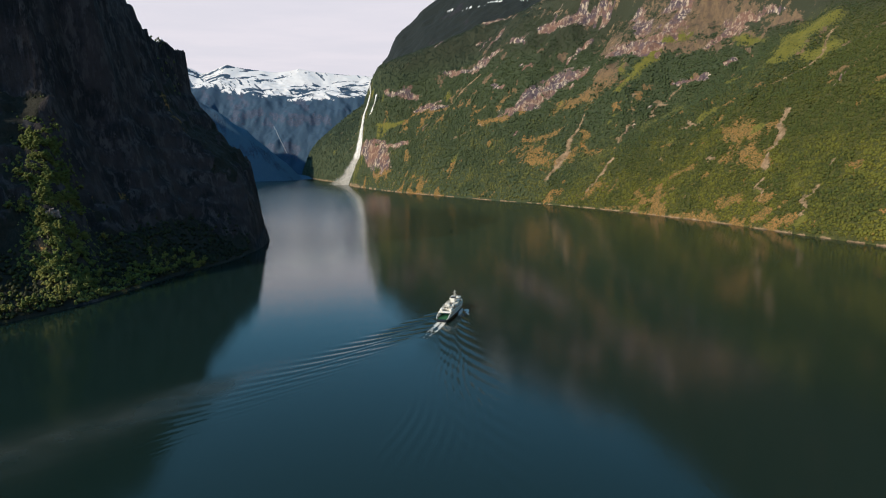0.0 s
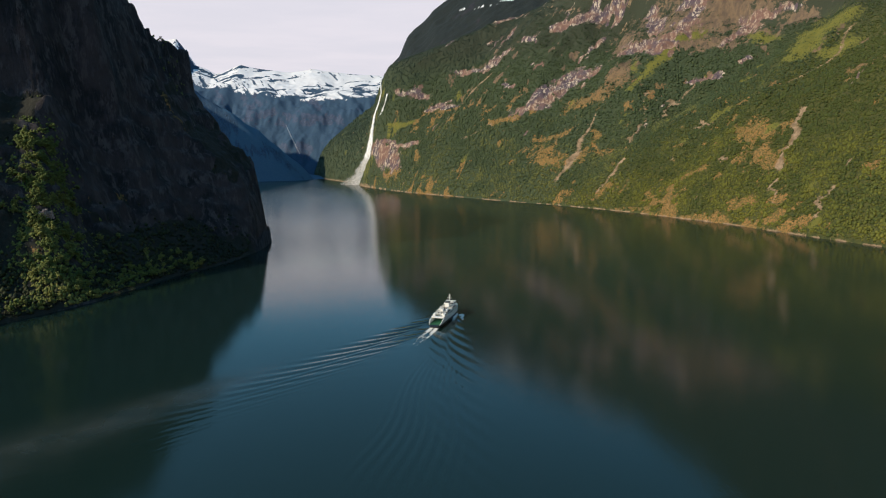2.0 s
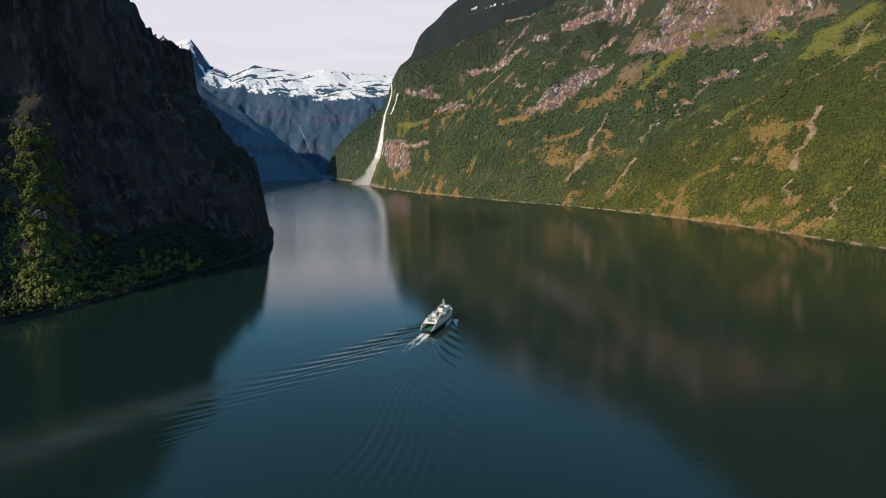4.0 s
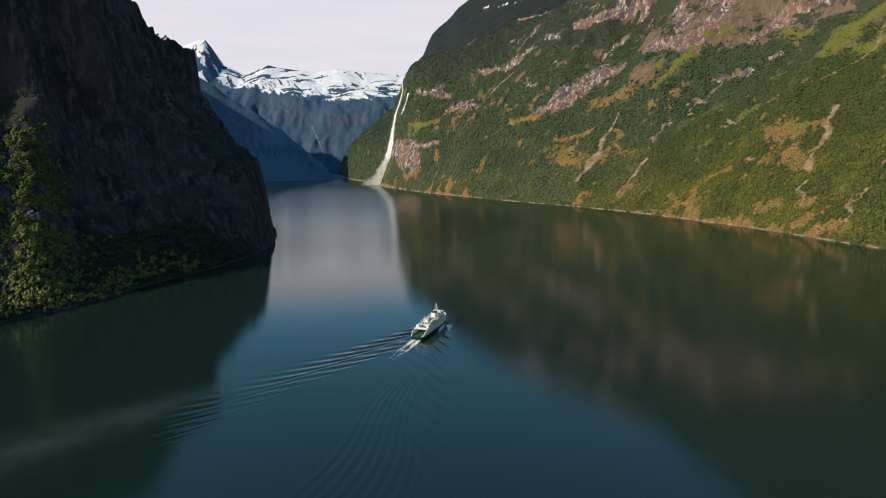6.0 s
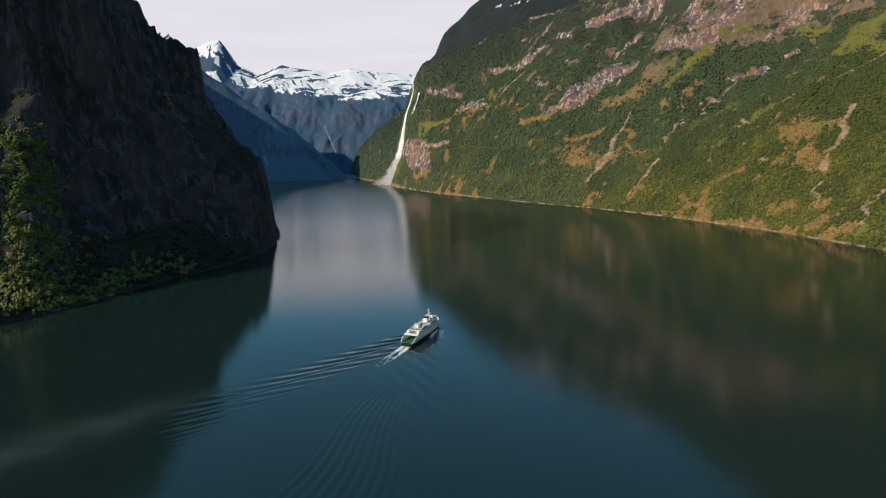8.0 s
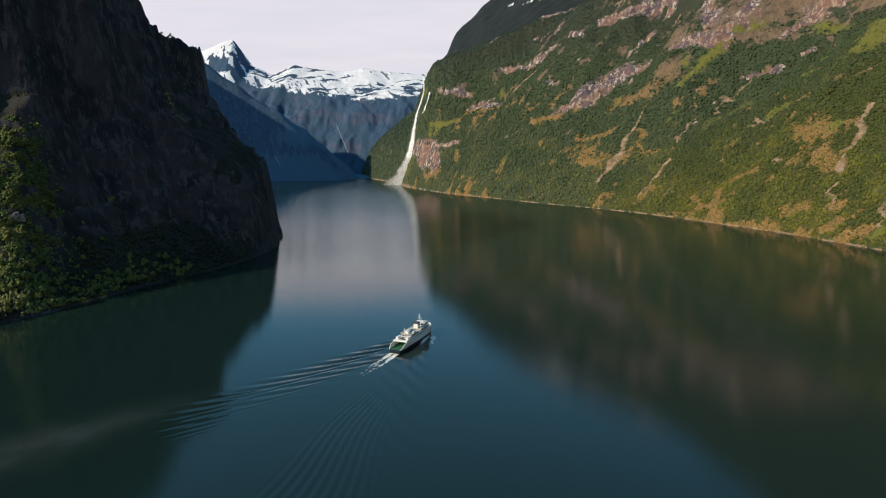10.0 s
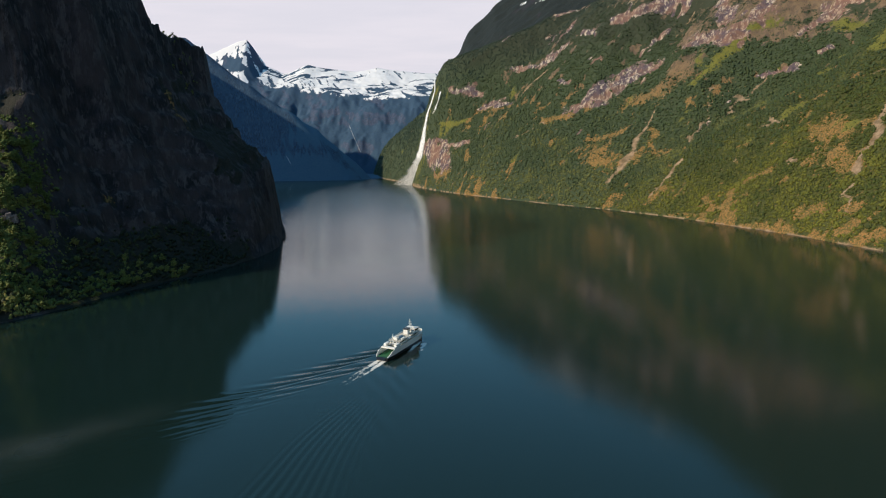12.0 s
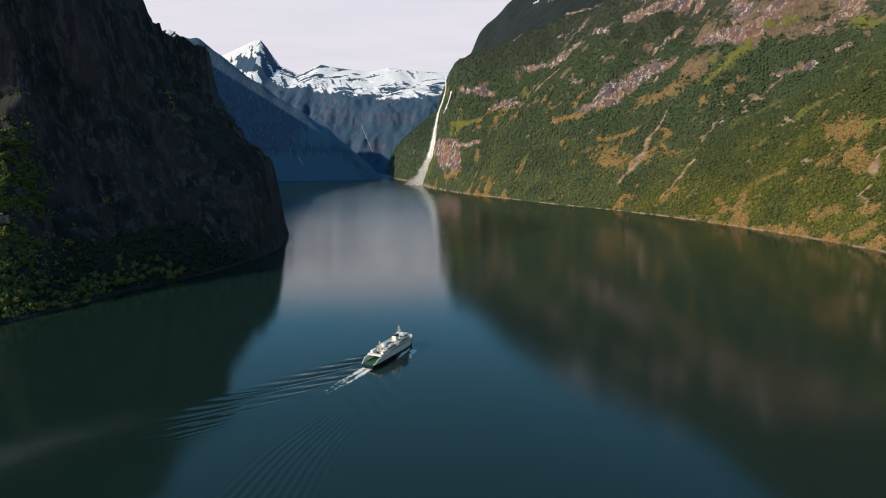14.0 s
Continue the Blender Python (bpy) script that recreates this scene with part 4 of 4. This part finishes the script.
def rod(bm, a, b, r, seg=8):
    a, b = Vector(a), Vector(b)
    bmesh.ops.create_cone(bm, cap_ends=True, segments=seg, radius1=r, radius2=r, depth=(b - a).length,
                          matrix=Matrix.Translation((a + b) / 2) @ look(a, b).to_3x3().to_4x4())


HULL_Y = [-32.5, -31, -27, -15, 0, 14, 21, 26, 29.5, 31.8, 32.6]
HULL_W = [4.6, 5.2, 5.6, 5.7, 5.7, 5.7, 5.3, 4.2, 2.7, 1.1, 0.25]


def hull_band(z_low, z_high, flare_low, flare_high):
    """A closed band of the hull between two heights; each height may follow the length."""
    bm = bmesh.new()
    rings = []
    for y, w in zip(HULL_Y, HULL_W):
        lo, hi = z_low(y), z_high(y)
        rings.append([bm.verts.new(p) for p in ((-w * flare_low, y, lo), (-w * flare_high, y, hi), (w * flare_high, y, hi), (w * flare_low, y, lo))])
    for a, b in zip(rings, rings[1:]):
        for k in range(4):
            bm.faces.new((a[k], a[(k + 1) % 4], b[(k + 1) % 4], b[k]))
    bm.faces.new(rings[0][::-1])
    bm.faces.new(rings[-1])
    bmesh.ops.recalc_face_normals(bm, faces=bm.faces)
    return bm


def side_wall(side):
    """White plating from the black hull up to the weather deck, cut down towards the open stern."""
    bm = bmesh.new()
    top = lambda y: 3.1 + 3.3 * float(ease(-32.5, -25.0, y)) + 0.9 * float(ease(18, 32, y))
    rings = []
    for y, w in zip(HULL_Y, HULL_W):
        i = max(w - 0.35, 0.02)
        rings.append([bm.verts.new((side * p, y, z)) for p, z in ((w, 2.4), (w * 1.02, top(y)), (i, top(y)), (i, 2.4))])
    for a, b in zip(rings, rings[1:]):
        for k in range(4):
            bm.faces.new((a[k], a[(k + 1) % 4], b[(k + 1) % 4], b[k]))
    bm.faces.new(rings[0])
    bm.faces.new(rings[-1])
    bmesh.ops.recalc_face_normals(bm, faces=bm.faces)
    return bm


def deck_sheet(y_from, z, thick, inset):
    bm = bmesh.new()
    ys = [y for y in HULL_Y if y >= y_from]
    ws = [max(w - inset, 0.05) for y, w in zip(HULL_Y, HULL_W) if y >= y_from]
    top = [bm.verts.new((-w, y, z)) for y, w in zip(ys, ws)] + [bm.verts.new((w, y, z)) for y, w in reversed(list(zip(ys, ws)))]
    face = bm.faces.new(top)
    ret = bmesh.ops.extrude_face_region(bm, geom=[face])
    bmesh.ops.translate(bm, verts=[v for v in ret["geom"] if isinstance(v, bmesh.types.BMVert)], vec=(0, 0, -thick))
    bmesh.ops.recalc_face_normals(bm, faces=bm.faces)
    return bm


def pane_row(parent, mesh_dims, places, label=""):
    """Equal dark panes that share one mesh."""
    bm = bmesh.new()
    box(bm, *mesh_dims)
    first = part("window", bm, M_GLASS, parent, label)
    for k, p in enumerate(places):
        ob = first if k == 0 else new("window", first.data)
        ob.parent = parent
        ob.location = p


def railing(parent, x, y0, y1, z, height=1.05):
    bm = bmesh.new()
    for h in (0.5, 1.0):
        rod(bm, (x, y0, z + h * height), (x, y1, z + h * height), 0.045, 5)
    for y in np.arange(y0, y1 + 0.1, 2.0):
        rod(bm, (x, y, z), (x, y, z + height), 0.045, 5)
    return part("railing", bm, M_WHITE, parent)


def lifeboat(parent, x, y, z):
    bm = bmesh.new()
    bmesh.ops.create_uvsphere(bm, u_segments=14, v_segments=8, radius=1.0, matrix=Matrix.Translation((x, y, z)) @ Matrix.Diagonal((1.15, 3.0, 0.95, 1)))
    body = part("lifeboat", bm, M_WHITE, parent)
    bm = bmesh.new()
    for dy in (-1.9, 1.9):
        rod(bm, (x * 0.75, y + dy, z - 1.4), (x * 0.75, y + dy, z + 1.3), 0.12)
        rod(bm, (x * 0.75, y + dy, z + 1.3), (x * 1.02, y + dy, z + 1.2), 0.1)
    part("davit", bm, M_WHITE, body)


def ferry():
    root = new("ferry")
    root.matrix_basis = pose(FERRY[0], FERRY[1], 0, 0, 0, -math.degrees(math.atan2(HEAD[0], HEAD[1])))
    tagged(root, "white car ferry with black hull and green car deck under way", "ferry")
    part("hull", hull_band(lambda y: -1.6 + 0.8 * float(ease(22, 33, y)), lambda y: 2.4, 0.86, 1.0), M_BLACK, root, "black painted lower hull")
    part("side_plating", side_wall(-1), M_WHITE, root)
    part("side_plating", side_wall(1), M_WHITE, root)
    boxed("car_deck", M_GREEN, root, -4.7, 4.7, -32.2, -10, 2.42, 2.6, label="green painted open car deck")
    ramp = boxed("stern_ramp", M_BLACK, root, -3.4, 3.4, -0.15, 2.6, -0.12, 0.12, bevel=0.05, label="dark stern ramp, raised a little")
    ramp.location, ramp.rotation_euler = (0, -32.5, 2.5), (radians(-24), 0, 0)
    ramp.rotation_euler[2] = math.pi
    boxed("bulkhead", M_STEEL, root, -4.9, 4.9, -12.4, -12.0, 2.6, 6.1)
    part("weather_deck", deck_sheet(-21, 6.4, 0.3, 0.1), M_DECK, root, "cream painted weather deck")
    arch = boxed("stern_arch", M_WHITE, root, -5.6, 5.6, -23.5, -20.5, 6.1, 7.2, bevel=0.15)
    for sx in (-1, 1):
        boxed("pillar", M_WHITE, arch, sx * 5.45 - 0.25, sx * 5.45 + 0.25, -23.3, -22.2, 2.6, 6.1)
        boxed("side_house", M_WHITE, root, sx * 4.2 - 1.1, sx * 4.2 + 1.1, -20.0, -14.5, 6.4, 8.7, bevel=0.15)
    house = boxed("deckhouse", M_WHITE, root, -4.0, 4.0, -12.5, 21.0, 6.4, 9.0, bevel=0.2)
    for sx in (-1, 1):
        pane_row(house, (-0.03, 0.03, -0.75, 0.75, -0.45, 0.45), [(sx * 4.02, y, 7.9) for y in np.arange(-10.5, 19.6, 2.3)])
    pane_row(house, (-0.75, 0.75, -0.03, 0.03, -0.4, 0.4), [(x, -12.53, 7.9) for x in (-2.4, 0.0, 2.4)])
    boxed("sun_deck", M_DECK, root, -4.8, 4.8, -13.5, 21.5, 9.0, 9.2, bevel=0.06)
    bridge = boxed("wheelhouse", M_WHITE, root, -4.3, 4.3, 12.5, 19.5, 9.2, 11.9, bevel=0.3)
    pane_row(bridge, (-0.55, 0.55, -0.04, 0.04, -0.5, 0.5), [(x, 19.52, 11.0) for x in (-3.2, -1.9, -0.6, 0.7, 2.0, 3.3)])
    pane_row(bridge, (-0.55, 0.55, -0.04, 0.04, -0.5, 0.5), [(x, 12.48, 11.0) for x in (-3.0, -1.5, 0.0, 1.5, 3.0)])
    for sx in (-1, 1):
        pane_row(bridge, (-0.04, 0.04, -0.6, 0.6, -0.5, 0.5), [(sx * 4.32, y, 11.0) for y in (13.8, 15.3, 16.8, 18.3)])
        boxed("bridge_wing", M_WHITE, root, sx * 5.0 - 0.8, sx * 5.0 + 0.8, 15.0, 17.5, 9.2, 10.4, bevel=0.1)
    boxed("roof", M_WHITE, bridge, -4.6, 4.6, 12.2, 19.9, 11.9, 12.1, bevel=0.06)
    funnel = boxed("funnel", M_WHITE, root, -1.9, 1.9, 5.2, 9.4, 9.2, 13.0, bevel=0.35)
    boxed("funnel_top", M_BLACK, funnel, -2.05, 2.05, 5.0, 9.6, 13.0, 13.9, bevel=0.1, label="sooty black funnel top")
    for sx in (-1, 1):
        bm = bmesh.new()
        rod(bm, (sx * 0.7, 7.0, 13.2), (sx * 0.7, 6.8, 14.3), 0.28, 10)
        part("exhaust_pipe", bm, M_STEEL, funnel)
    boxed("skylight", M_GLASS, root, -1.6, 1.6, -6.0, 1.5, 9.2, 9.75, bevel=0.1, label="dark glazed saloon skylight")
    boxed("locker", M_WHITE, root, -3.9, -2.6, -8.0, -3.0, 9.2, 10.1, bevel=0.08)
    boxed("locker", M_WHITE, root, 2.6, 3.9, -8.0, -3.0, 9.2, 10.1, bevel=0.08)
    boxed("vent_house", M_WHITE, root, -1.3, 1.3, -11.5, -8.0, 9.2, 11.0, bevel=0.15)
    mast = bmesh.new()
    rod(mast, (0, 13.6, 12.1), (0, 13.0, 19.2), 0.22)
    rod(mast, (-1.9, 13.2, 16.0), (1.9, 13.2, 16.0), 0.1)
    rod(mast, (-1.2, 13.1, 17.6), (1.2, 13.1, 17.6), 0.08)
    rod(mast, (0, 12.4, 12.1), (0, 13.2, 16.0), 0.12)
    mast = part("mast", mast, M_WHITE, root)
    boxed("radar", M_WHITE, mast, -1.4, 1.4, 13.5, 13.8, 14.7, 14.95, bevel=0.05)
    bm = bmesh.new()
    bmesh.ops.create_uvsphere(bm, u_segments=12, v_segments=8, radius=0.8, matrix=Matrix.Translation((2.6, 14.0, 12.9)))
    part("radome", bm, M_WHITE, root)
    bm = bmesh.new()
    rod(bm, (0, -15.5, 6.4), (0, -15.5, 15.0), 0.18)
    rod(bm, (-1.0, -15.5, 13.2), (1.0, -15.5, 13.2), 0.07)
    part("aft_mast", bm, M_WHITE, root)
    for sx in (-1, 1):
        lifeboat(root, sx * 5.0, 2.0, 8.0)
        railing(root, sx * 4.7, -13.0, 12.0, 9.2)
        railing(root, sx * 5.5, -20.0, 14.0, 6.4)
    for x, y in ((-1.6, 25.5), (1.6, 25.5), (0, 28.5)):
        bm = bmesh.new()
        rod(bm, (x - 0.6, y, 6.9), (x + 0.6, y, 6.9), 0.4, 10)
        part("winch", bm, M_STEEL, root)


ferry()
